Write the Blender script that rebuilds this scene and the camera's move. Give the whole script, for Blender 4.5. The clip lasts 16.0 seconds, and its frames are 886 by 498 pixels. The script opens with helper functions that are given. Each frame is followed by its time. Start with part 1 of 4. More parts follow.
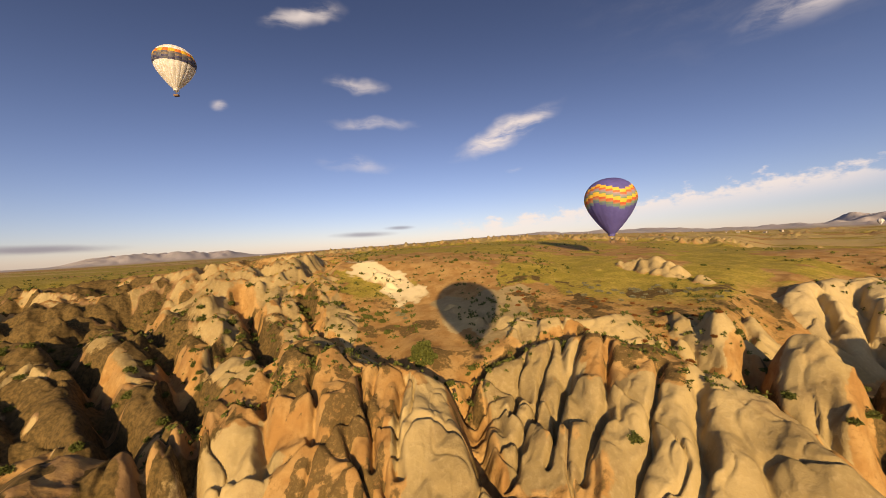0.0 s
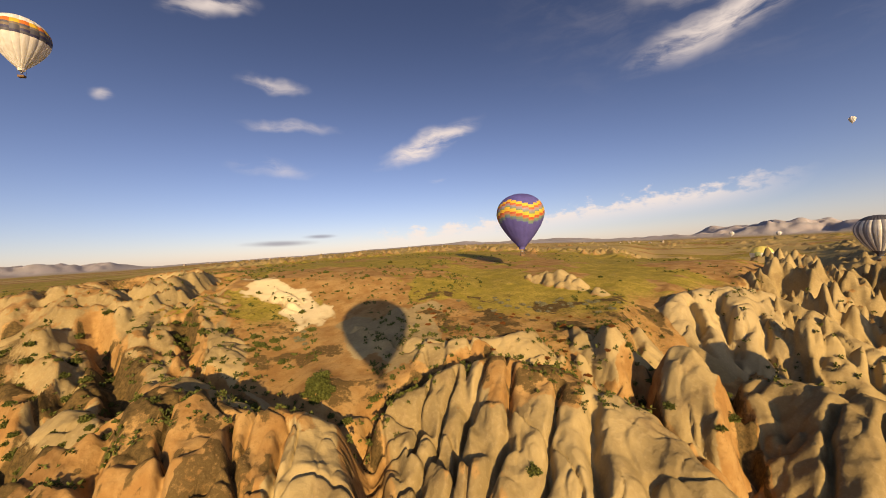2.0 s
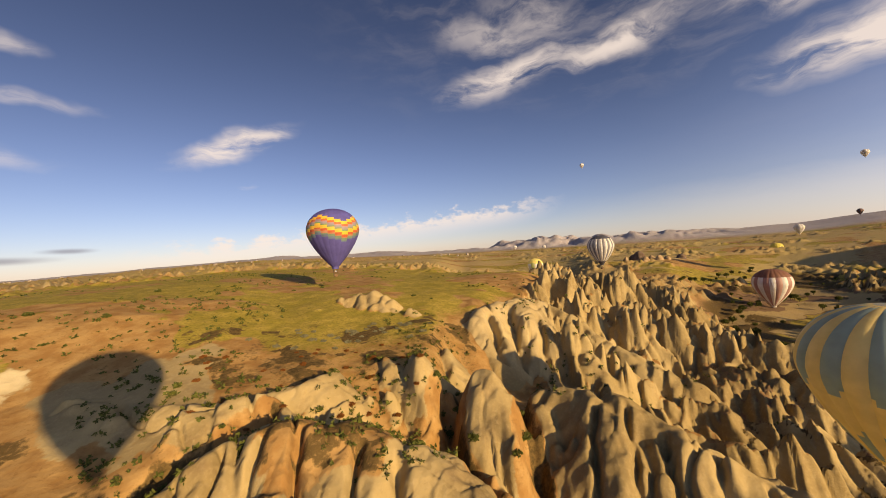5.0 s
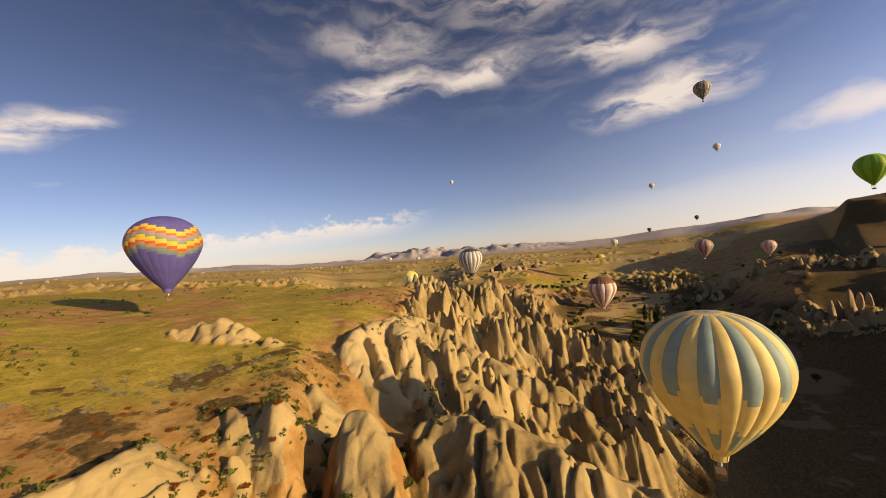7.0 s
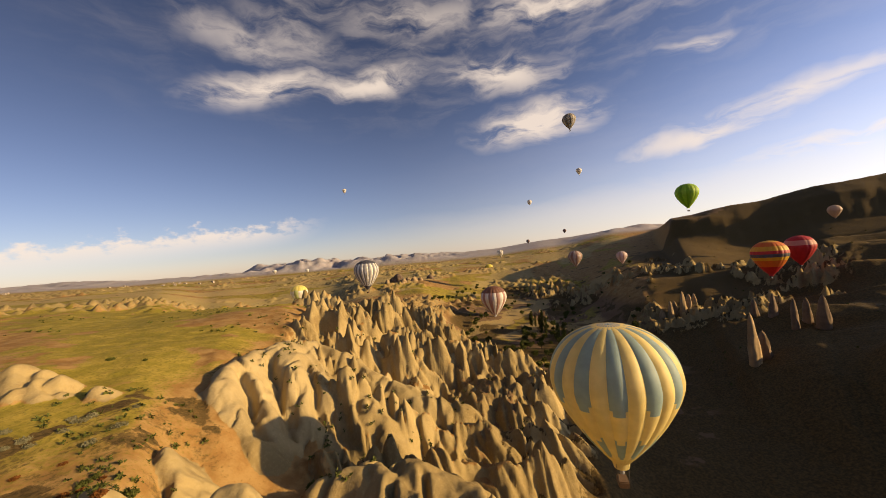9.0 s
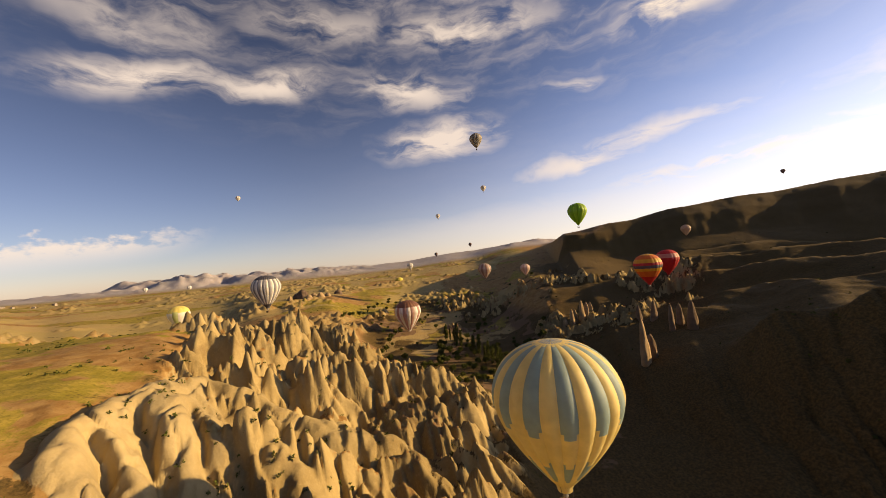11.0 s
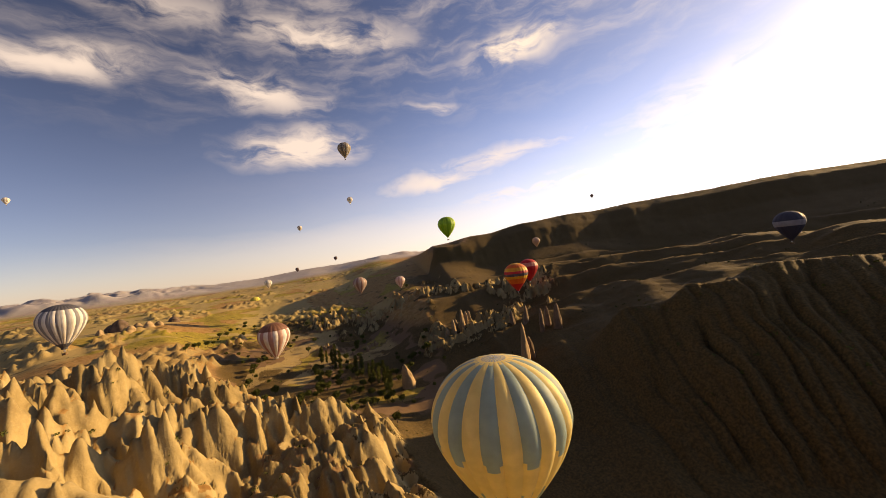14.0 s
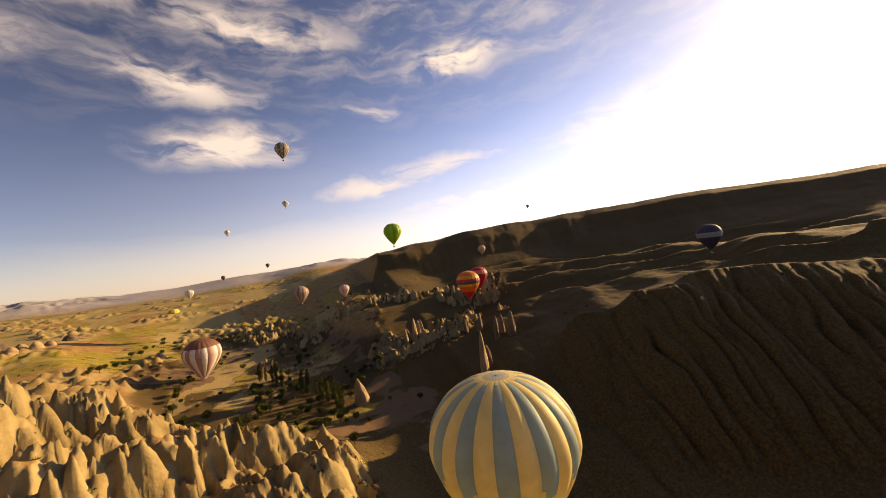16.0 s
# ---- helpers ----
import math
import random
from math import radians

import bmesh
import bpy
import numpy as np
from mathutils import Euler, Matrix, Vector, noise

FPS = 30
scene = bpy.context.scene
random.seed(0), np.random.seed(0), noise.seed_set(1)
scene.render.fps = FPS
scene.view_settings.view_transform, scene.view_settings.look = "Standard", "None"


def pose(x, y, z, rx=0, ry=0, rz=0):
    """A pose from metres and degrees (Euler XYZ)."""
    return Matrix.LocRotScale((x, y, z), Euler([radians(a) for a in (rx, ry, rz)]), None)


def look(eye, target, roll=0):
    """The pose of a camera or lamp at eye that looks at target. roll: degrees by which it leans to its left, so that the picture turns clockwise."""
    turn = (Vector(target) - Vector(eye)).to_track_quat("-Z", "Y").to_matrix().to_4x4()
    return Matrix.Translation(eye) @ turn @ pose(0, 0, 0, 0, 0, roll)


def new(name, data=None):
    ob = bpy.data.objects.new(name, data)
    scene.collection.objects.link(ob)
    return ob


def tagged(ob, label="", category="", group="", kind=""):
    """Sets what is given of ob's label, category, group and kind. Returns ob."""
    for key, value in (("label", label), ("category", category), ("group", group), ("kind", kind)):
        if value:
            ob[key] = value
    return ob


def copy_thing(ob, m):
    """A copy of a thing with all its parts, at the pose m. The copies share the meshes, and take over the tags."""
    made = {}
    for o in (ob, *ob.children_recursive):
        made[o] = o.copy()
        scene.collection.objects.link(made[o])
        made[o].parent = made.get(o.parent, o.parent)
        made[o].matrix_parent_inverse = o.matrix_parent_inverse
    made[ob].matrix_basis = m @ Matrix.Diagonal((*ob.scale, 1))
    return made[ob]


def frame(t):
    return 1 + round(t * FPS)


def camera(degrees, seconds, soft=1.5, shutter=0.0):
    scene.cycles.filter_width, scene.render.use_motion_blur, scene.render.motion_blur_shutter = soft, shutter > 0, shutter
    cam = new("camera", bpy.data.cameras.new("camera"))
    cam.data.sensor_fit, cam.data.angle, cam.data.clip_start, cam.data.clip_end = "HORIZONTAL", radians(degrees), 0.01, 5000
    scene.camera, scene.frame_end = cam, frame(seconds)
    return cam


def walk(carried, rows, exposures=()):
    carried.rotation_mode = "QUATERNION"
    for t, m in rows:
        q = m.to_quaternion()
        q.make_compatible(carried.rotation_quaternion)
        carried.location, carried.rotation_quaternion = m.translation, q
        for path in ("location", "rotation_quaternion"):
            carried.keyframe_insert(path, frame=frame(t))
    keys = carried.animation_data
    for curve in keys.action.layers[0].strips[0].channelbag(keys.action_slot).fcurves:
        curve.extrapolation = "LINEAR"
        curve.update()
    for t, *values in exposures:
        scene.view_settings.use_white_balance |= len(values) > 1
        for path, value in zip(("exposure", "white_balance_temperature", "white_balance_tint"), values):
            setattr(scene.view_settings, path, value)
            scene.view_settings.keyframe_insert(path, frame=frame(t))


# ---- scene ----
# ---------- camera ----------
def heading(x, y, z, az, up, lean):
    """A pose from the place, the compass bearing, the tilt upward and the lean to the left, in degrees."""
    a, u = radians(az), radians(up)
    return look((x, y, z), (x + math.sin(a) * math.cos(u), y + math.cos(a) * math.cos(u), z + math.sin(u)), lean)


cam = camera(101.0, 16.0, soft=0.9)
walk(cam, [
    (0.0, heading(0.0, -0.0, 0.0, 1.10, -0.68, -2.99)),
    (0.5, heading(1.3, 1.2, 0.5, 3.10, -0.50, -2.92)),
    (1.0, heading(2.6, 2.5, 1.0, 5.93, -0.17, -3.09)),
    (1.5, heading(3.9, 3.8, 1.5, 9.28, 0.09, -3.14)),
    (2.0, heading(5.5, 5.0, 2.0, 12.96, 0.12, -3.18)),
    (2.5, heading(7.0, 6.4, 2.5, 16.79, 0.05, -3.31)),
    (3.0, heading(8.5, 7.7, 3.0, 21.49, 0.23, -3.57)),
    (3.5, heading(10.0, 9.2, 3.4, 26.06, 0.33, -3.56)),
    (4.0, heading(11.7, 10.7, 3.8, 30.59, 0.40, -3.74)),
    (6.5, heading(20.0, 18.1, 5.6, 55.00, 0.63, -4.44)),
    (7.0, heading(21.6, 19.6, 6.0, 59.69, 0.80, -4.58)),
    (7.5, heading(23.2, 21.1, 6.4, 64.05, 0.94, -4.65)),
    (8.0, heading(25.0, 22.5, 6.9, 68.23, 1.03, -4.66)),
    (8.5, heading(26.8, 24.1, 7.3, 72.30, 1.03, -5.06)),
    (9.0, heading(28.8, 25.7, 7.6, 76.30, 1.02, -5.03)),
    (11.5, heading(38.7, 34.0, 8.5, 94.38, 1.82, -5.71)),
    (12.0, heading(40.7, 35.7, 8.6, 97.98, 1.75, -6.01)),
    (12.5, heading(42.8, 37.5, 8.8, 101.37, 1.67, -6.12)),
    (13.0, heading(45.0, 39.3, 9.0, 105.10, 1.87, -6.13)),
    (13.5, heading(47.2, 41.1, 9.2, 108.73, 1.89, -6.71)),
    (14.0, heading(49.6, 42.7, 9.4, 111.88, 1.52, -6.90)),
    (14.5, heading(51.8, 44.3, 9.8, 114.69, 1.69, -6.65)),
    (15.0, heading(54.2, 45.9, 10.2, 117.22, 1.88, -6.88)),
    (15.5, heading(56.6, 47.5, 10.7, 119.64, 1.57, -7.06)),
    (16.0, heading(59.0, 49.2, 11.1, 121.40, 1.50, -6.83)),
], exposures=((0, 0.68, 8000, 13), (9, 0.68, 8500, 11), (13, 0.80, 9300, 14), (16, 0.90, 9600, 15)))

# ---------- world and sun ----------
SUN_AZ, SUN_EL = 180.5, 15.0          # degrees clockwise from +y, and above the horizon


def compass(az, el):
    return Vector((math.sin(radians(az)) * math.cos(radians(el)), math.cos(radians(az)) * math.cos(radians(el)), math.sin(radians(el))))


SUN_DIR = compass(SUN_AZ, SUN_EL)
HAZE_DIR = compass(180.5, 15.0)       # the middle of the bright haze round the sun
sun = new("sun", bpy.data.lights.new("sun", "SUN"))
sun.data.energy, sun.data.angle, sun.data.color = 4.9, radians(0.55), (1.0, 0.775, 0.48)
sun.matrix_world = look(SUN_DIR * 900, (0, 0, 0))


class Nodes:
    """Short-hand for building node trees."""

    def __init__(self, tree):
        self.tree, self.n, self.l = tree, tree.nodes, tree.links

    def put(self, kind, **settings):
        node = self.n.new(kind)
        for key, value in settings.items():
            if key == "op":
                node.operation = value
            elif key == "blend":
                node.data_type, node.blend_type = "RGBA", value
            elif key == "clamp":
                node.use_clamp = value
        return node

    def feed(self, socket, value):
        if isinstance(value, bpy.types.NodeSocket):
            self.l.new(value, socket)
        else:
            socket.default_value = value

    def math(self, op, a, b=0.0, c=0.0, clamp=False):
        node = self.put("ShaderNodeMath", op=op, clamp=clamp)
        for i, v in enumerate((a, b, c)):
            self.feed(node.inputs[i], v)
        return node.outputs[0]

    def vec(self, op, a, b=(0, 0, 0)):
        node = self.put("ShaderNodeVectorMath", op=op)
        self.feed(node.inputs[0], a)
        self.feed(node.inputs[1], b)
        return node.outputs["Value"] if op in ("DOT_PRODUCT", "LENGTH", "DISTANCE") else node.outputs[0]

    def xyz(self, x, y, z):
        node = self.put("ShaderNodeCombineXYZ")
        for i, v in enumerate((x, y, z)):
            self.feed(node.inputs[i], v)
        return node.outputs[0]

    def split(self, v):
        node = self.put("ShaderNodeSeparateXYZ")
        self.feed(node.inputs[0], v)
        return node.outputs

    def ramp(self, value, lo, hi, a=0.0, b=1.0):
        node = self.put("ShaderNodeMapRange")
        node.interpolation_type = "SMOOTHSTEP"
        for i, v in enumerate((value, lo, hi, a, b)):
            self.feed(node.inputs[i], v)
        return node.outputs[0]

    def noise(self, where, scale, detail=4.0, rough=0.55, warp=0.0):
        node = self.put("ShaderNodeTexNoise")
        self.feed(node.inputs["Vector"], where)
        node.inputs["Scale"].default_value, node.inputs["Detail"].default_value = scale, detail
        node.inputs["Roughness"].default_value, node.inputs["Distortion"].default_value = rough, warp
        return node.outputs["Fac"]

    def mix(self, fac, a, b, blend="MIX"):
        node = self.put("ShaderNodeMix", blend=blend)
        self.feed(node.inputs[0], fac)
        self.feed(node.inputs[6], a if isinstance(a, bpy.types.NodeSocket) else (*a, 1))
        self.feed(node.inputs[7], b if isinstance(b, bpy.types.NodeSocket) else (*b, 1))
        return node.outputs[2]


def build_world():
    world = bpy.data.worlds.new("sky")
    scene.world = world
    world.use_nodes = True
    k = Nodes(world.node_tree)
    k.n.clear()
    out, back = k.put("ShaderNodeOutputWorld"), k.put("ShaderNodeBackground")
    sky = k.put("ShaderNodeTexSky")
    sky.sky_type, sky.sun_disc = "NISHITA", False
    sky.sun_elevation, sky.sun_rotation = radians(SUN_EL), radians(SUN_AZ)
    sky.air_density, sky.dust_density, sky.ozone_density, sky.altitude = 1.0, 0.6, 3.0, 1200
    way = k.put("ShaderNodeTexCoord").outputs["Generated"]
    x, y, z = k.split(way)
    az = k.math("MULTIPLY", k.math("ARCTAN2", x, y), 57.2958 / 1.83)
    el = k.math("MULTIPLY", k.math("ARCSINE", z), 57.2958 / 1.65)

    # wisps: azimuth, elevation, half length, half thickness, tilt, weight
    wisps = [(6.2, 9.9, 4.6, 1.1, 22, 1.3), (-5.8, 14.4, 2.6, 0.6, -4, 0.75), (-5.0, 11.4, 3.5, 0.5, 0, 0.6), (-6.1, 7.8, 3.0, 0.8, -8, 0.45),
             (7.0, 6.6, 0.9, 0.35, 0, 1.0), (-9.8, 18.7, 3.0, 0.8, 18, 0.9), (28.5, 15.0, 6.5, 1.6, 14, 1.1), (-15.5, 12.1, 0.8, 0.5, 0, 0.8),
             (-30.5, 7.0, 3.2, 1.1, 0, 0.9), (-31.0, 3.9, 3.4, 1.5, 0, 0.9), (36.4, 15.6, 7.0, 1.4, 8, 1.0), (27.5, 18.1, 6.0, 1.6, -10, 0.6),
             (50.4, 11.0, 6.2, 2.2, 4, 1.2), (48.0, 15.4, 6.5, 2.0, -8, 1.0), (61.0, 7.4, 6.0, 1.2, 6, 0.9), (61.5, 13.8, 2.4, 0.6, 0, 0.8),
             (69.0, 17.2, 5.5, 1.8, 5, 1.3), (53.2, 19.4, 9.0, 1.8, 0, 1.0), (41.0, 20.0, 8.0, 1.8, 0, 0.6), (66.0, 8.8, 9.0, 1.1, 8, 0.8),
             (31.0, 18.8, 5.5, 2.0, -12, 0.5), (71.0, 5.6, 12.0, 1.6, 7, 0.9), (83.0, 9.6, 12.0, 2.8, 9, 0.6)]
    place = k.xyz(az, el, 0.0)
    warp = k.put("ShaderNodeTexNoise")
    k.feed(warp.inputs["Vector"], place)
    warp.inputs["Scale"].default_value, warp.inputs["Detail"].default_value = 0.28, 3.0
    bend = k.put("ShaderNodeVectorMath", op="MULTIPLY_ADD")
    k.feed(bend.inputs[0], warp.outputs["Color"])
    bend.inputs[1].default_value, bend.inputs[2].default_value = (4.0, 2.0, 0), (-2.0, -1.0, 0)
    bent = k.vec("ADD", place, bend.outputs[0])
    cover = 0.0
    for a, e, long, thick, tilt, weight in wisps:
        spot = k.put("ShaderNodeMapping")
        spot.vector_type = "TEXTURE"
        k.feed(spot.inputs["Vector"], bent)
        spot.inputs["Location"].default_value, spot.inputs["Rotation"].default_value = (a, e, 0), (0, 0, radians(tilt))
        spot.inputs["Scale"].default_value = (long, thick, 1)
        blob = k.ramp(k.vec("LENGTH", spot.outputs[0]), 1.25, 0.0, 0.0, weight)
        cover = k.math("MAXIMUM", blob, cover)
    streak = k.put("ShaderNodeMapping")
    k.feed(streak.inputs["Vector"], bent)
    streak.inputs["Rotation"].default_value, streak.inputs["Scale"].default_value = (0, 0, radians(-14)), (0.20, 0.62, 1)
    fine = k.noise(streak.outputs[0], 1.0, 8.0, 0.60, 0.25)
    wisp = k.math("MULTIPLY", cover, k.ramp(fine, 0.33, 0.62), clamp=True)
    high = k.math("MULTIPLY", k.ramp(el, 9.0, 22.0), k.ramp(az, 8.0, 45.0))
    veil = k.math("MULTIPLY", k.math("MULTIPLY", high, 0.38), k.ramp(fine, 0.40, 0.75))
    # a bank of small cumulus low over the hills, and a hazy bank under the sun
    heap = k.noise(k.xyz(k.math("MULTIPLY", az, 0.70), k.math("MULTIPLY", el, 1.1), 3.0), 1.0, 6.0, 0.58)
    top = k.math("MULTIPLY_ADD", k.math("SUBTRACT", az, 5.0), 0.082, 2.0)
    below = k.ramp(k.math("SUBTRACT", el, k.math("ADD", top, k.math("MULTIPLY_ADD", heap, 4.6, -2.5))), 0.40, -0.55)
    reach = k.math("MULTIPLY", k.ramp(az, -2.0, 6.0), k.ramp(az, 33.0, 26.0))
    bank = k.math("MULTIPLY", k.math("MULTIPLY", below, reach), k.ramp(k.math("SUBTRACT", el, top), -2.2, -0.1, 0.06, 1.0))
    low_top = k.math("MULTIPLY_ADD", k.math("SUBTRACT", az, 26.0), 0.075, 2.2)
    low = k.math("MULTIPLY", k.ramp(k.math("SUBTRACT", el, k.math("MULTIPLY_ADD", fine, 1.6, low_top)), 1.2, -2.6), k.ramp(az, 22.0, 60.0, 0.0, 0.55))
    murk = k.math("MULTIPLY", k.ramp(k.math("ADD", el, k.math("MULTIPLY", fine, 4.0)), 16.0, 1.0), k.ramp(az, 28.0, 80.0, 0.0, 0.55))
    low = k.math("MAXIMUM", low, murk)
    cloud = k.math("MAXIMUM", k.math("MAXIMUM", wisp, veil), k.math("MAXIMUM", bank, low))

    toward = k.math("MAXIMUM", k.vec("DOT_PRODUCT", way, tuple(HAZE_DIR)), 0.0)
    lit = k.math("MULTIPLY_ADD", k.math("POWER", toward, 2.0), 2.5, 8.2)
    white = k.mix(k.math("POWER", toward, 2.0), (0.98, 0.92, 0.94), (1.0, 0.93, 0.80))
    tone = k.vec("SCALE", white)
    k.feed(tone.node.inputs["Scale"], lit)
    hue = k.mix(1.0, sky.outputs[0], (0.91, 0.81, 1.02), "MULTIPLY")
    deep = k.vec("SCALE", hue)
    k.feed(deep.node.inputs["Scale"], k.math("MULTIPLY", k.ramp(el, -1.0, 22.0, 1.45, 0.78), k.ramp(k.vec("DOT_PRODUCT", way, tuple(HAZE_DIR)), -0.3, 0.95, 0.80, 1.85)))
    hue = deep
    dim = 0.0
    for a, e, long, thick, weight in ((-31.5, 1.4, 4.5, 1.5, 0.9), (-26.0, 1.0, 5.0, 0.4, 0.7), (-6.0, 1.3, 3.2, 0.35, 0.6), (-3.0, 1.8, 1.6, 0.25, 0.6), (-31.0, 4.2, 3.0, 0.9, 0.5)):
        off = k.xyz(k.math("MULTIPLY", k.math("SUBTRACT", az, a), 1 / long), k.math("MULTIPLY", k.math("SUBTRACT", el, e), 1 / thick), 0.0)
        dim = k.math("MAXIMUM", k.ramp(k.math("ADD", k.vec("LENGTH", off), k.math("MULTIPLY", fine, 0.7)), 1.35, 0.45, 0.0, weight), dim)
    colour = k.mix(k.math("MULTIPLY", cloud, 0.82), hue, tone)
    colour = k.mix(dim, colour, (1.9, 1.75, 2.5))
    glow = k.math("MULTIPLY_ADD", k.math("POWER", toward, 7.0), 3.0, k.math("MULTIPLY", k.math("POWER", toward, 32.0), 9.0))
    halo = k.vec("SCALE", k.xyz(1.0, 0.95, 0.62))
    k.feed(halo.node.inputs["Scale"], glow)
    k.feed(back.inputs["Color"], k.vec("ADD", colour, halo))
    back.inputs["Strength"].default_value = 0.07
    k.l.new(back.outputs[0], out.inputs[0])


build_world()

# ---------- materials ----------


def material(name):
    m = bpy.data.materials.new(name)
    m.use_nodes = True
    k = Nodes(m.node_tree)
    return m, k, k.n["Principled BSDF"]


def ground_material():
    m, k, b = material("tuff_and_grass")
    where = k.put("ShaderNodeTexCoord").outputs["Object"]
    mask = k.put("ShaderNodeAttribute")
    mask.attribute_name = "cover"
    rock, green, scrub = k.split(mask.outputs["Color"])
    tone = k.put("ShaderNodeAttribute")
    tone.attribute_name = "tone"
    straw, far, shady = k.split(tone.outputs["Color"])
    n1, n2, n3 = k.noise(where, 0.035, 5), k.noise(where, 0.2, 6, 0.6), k.noise(where, 1.2, 5, 0.65)
    # bare tuff: tan to cream, streaked and stained
    tuff = k.mix(k.ramp(n1, 0.38, 0.62), (0.215, 0.157, 0.070), (0.33, 0.250, 0.118))
    tuff = k.mix(k.ramp(n2, 0.50, 0.76, 0, 0.5), tuff, (0.15, 0.096, 0.048))
    tuff = k.mix(k.ramp(n3, 0.45, 0.75, 0, 0.3), tuff, (0.40, 0.31, 0.165))
    # dry grass and soil
    soil = k.mix(k.ramp(n2, 0.35, 0.65), (0.245, 0.132, 0.045), (0.33, 0.205, 0.080))
    soil = k.mix(k.ramp(n3, 0.52, 0.74, 0, 0.5), soil, (0.15, 0.075, 0.024))
    grass = k.mix(k.ramp(n2, 0.35, 0.7), (0.22, 0.175, 0.030), (0.33, 0.245, 0.055))
    grass = k.mix(k.ramp(n3, 0.45, 0.7, 0, 0.7), grass, (0.11, 0.100, 0.016))
    # scrub colour, which also paints the shade of valley, wall and terraces
    bush_shade = k.mix(k.ramp(n3, 0.3, 0.7), (0.050, 0.036, 0.014), (0.125, 0.080, 0.030))
    ragged = k.math("MULTIPLY_ADD", k.math("SUBTRACT", n3, 0.5), 0.9, 0.0)
    # shaded ground has its shade mixed into the soil colour
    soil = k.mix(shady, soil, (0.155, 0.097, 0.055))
    base = k.mix(k.ramp(k.math("ADD", green, ragged), 0.3, 0.7), soil, grass)
    base = k.mix(k.ramp(k.math("ADD", straw, ragged), 0.35, 0.75, 0, 0.8), base, (0.34, 0.255, 0.11))
    base = k.mix(k.ramp(k.math("ADD", scrub, ragged), 0.45, 0.75), base, bush_shade)
    tuff = k.mix(tone.outputs["Alpha"], tuff, (0.56, 0.46, 0.27))
    colour = k.mix(k.ramp(k.math("ADD", rock, k.math("MULTIPLY", ragged, 0.8)), 0.35, 0.65), base, tuff)
    # the farthest hills get a grey-violet tint that stands for haze
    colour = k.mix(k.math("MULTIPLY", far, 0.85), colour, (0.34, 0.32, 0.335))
    k.feed(b.inputs["Base Color"], colour)
    b.inputs["Roughness"].default_value = 0.95
    b.inputs["Specular IOR Level"].default_value = 0.1
    bump = k.put("ShaderNodeBump")
    bump.inputs["Strength"].default_value, bump.inputs["Distance"].default_value = 0.35, 0.5
    k.feed(bump.inputs["Height"], k.math("ADD", n3, k.math("MULTIPLY", n2, 2.0)))
    k.l.new(bump.outputs[0], b.inputs["Normal"])
    return m


def cloth(name, rgb, rough=0.6):
    m, k, b = material(name)
    where = k.put("ShaderNodeTexCoord").outputs["Object"]
    n = k.noise(where, 0.35, 4)
    dull = tuple(c * 0.78 for c in rgb)
    k.feed(b.inputs["Base Color"], k.mix(k.ramp(n, 0.3, 0.7), dull, rgb))
    b.inputs["Roughness"].default_value = rough
    # thin nylon lets some light through
    glow = k.put("ShaderNodeBsdfTranslucent")
    glow.inputs["Color"].default_value = (*rgb, 1)
    both = k.put("ShaderNodeMixShader")
    both.inputs[0].default_value = 0.32
    k.l.new(b.outputs[0], both.inputs[1])
    k.l.new(glow.outputs[0], both.inputs[2])
    k.l.new(both.outputs[0], k.n["Material Output"].inputs[0])
    return m


def plain(name, rgb, rough=0.7, metal=0.0, scale=2.0):
    m, k, b = material(name)
    where = k.put("ShaderNodeTexCoord").outputs["Object"]
    n = k.noise(where, scale, 5)
    k.feed(b.inputs["Base Color"], k.mix(k.ramp(n, 0.3, 0.7), tuple(c * 0.65 for c in rgb), rgb))
    b.inputs["Roughness"].default_value, b.inputs["Metallic"].default_value = rough, metal
    return m

# ---------- the ground ----------


def hash2(ix, iy, seed):
    h = (ix.astype(np.int64) * 374761393 + iy.astype(np.int64) * 668265263 + seed * 1442695041) & 0xFFFFFFFF
    h = ((h ^ (h >> 13)) * 1274126177) & 0xFFFFFFFF
    h = ((h ^ (h >> 16)) * 2246822519) & 0xFFFFFFFF
    return ((h ^ (h >> 15)) & 0xFFFFFF) / float(0x1000000)


def value(x, y, seed=0):
    """Smooth noise, 0 to 1."""
    ix, iy = np.floor(x), np.floor(y)
    fx, fy = x - ix, y - iy
    fx, fy = fx * fx * fx * (fx * (fx * 6 - 15) + 10), fy * fy * fy * (fy * (fy * 6 - 15) + 10)
    a, b = hash2(ix, iy, seed), hash2(ix + 1, iy, seed)
    c, d = hash2(ix, iy + 1, seed), hash2(ix + 1, iy + 1, seed)
    return (a * (1 - fx) + b * fx) * (1 - fy) + (c * (1 - fx) + d * fx) * fy


def fbm(x, y, octaves=4, seed=0):
    total, weight, norm = 0.0, 1.0, 0.0
    for i in range(octaves):
        total = total + weight * value(x * 2.03 ** i + 17.3 * i, y * 2.03 ** i - 9.1 * i, seed + i)
        norm += weight
        weight *= 0.5
    return total / norm


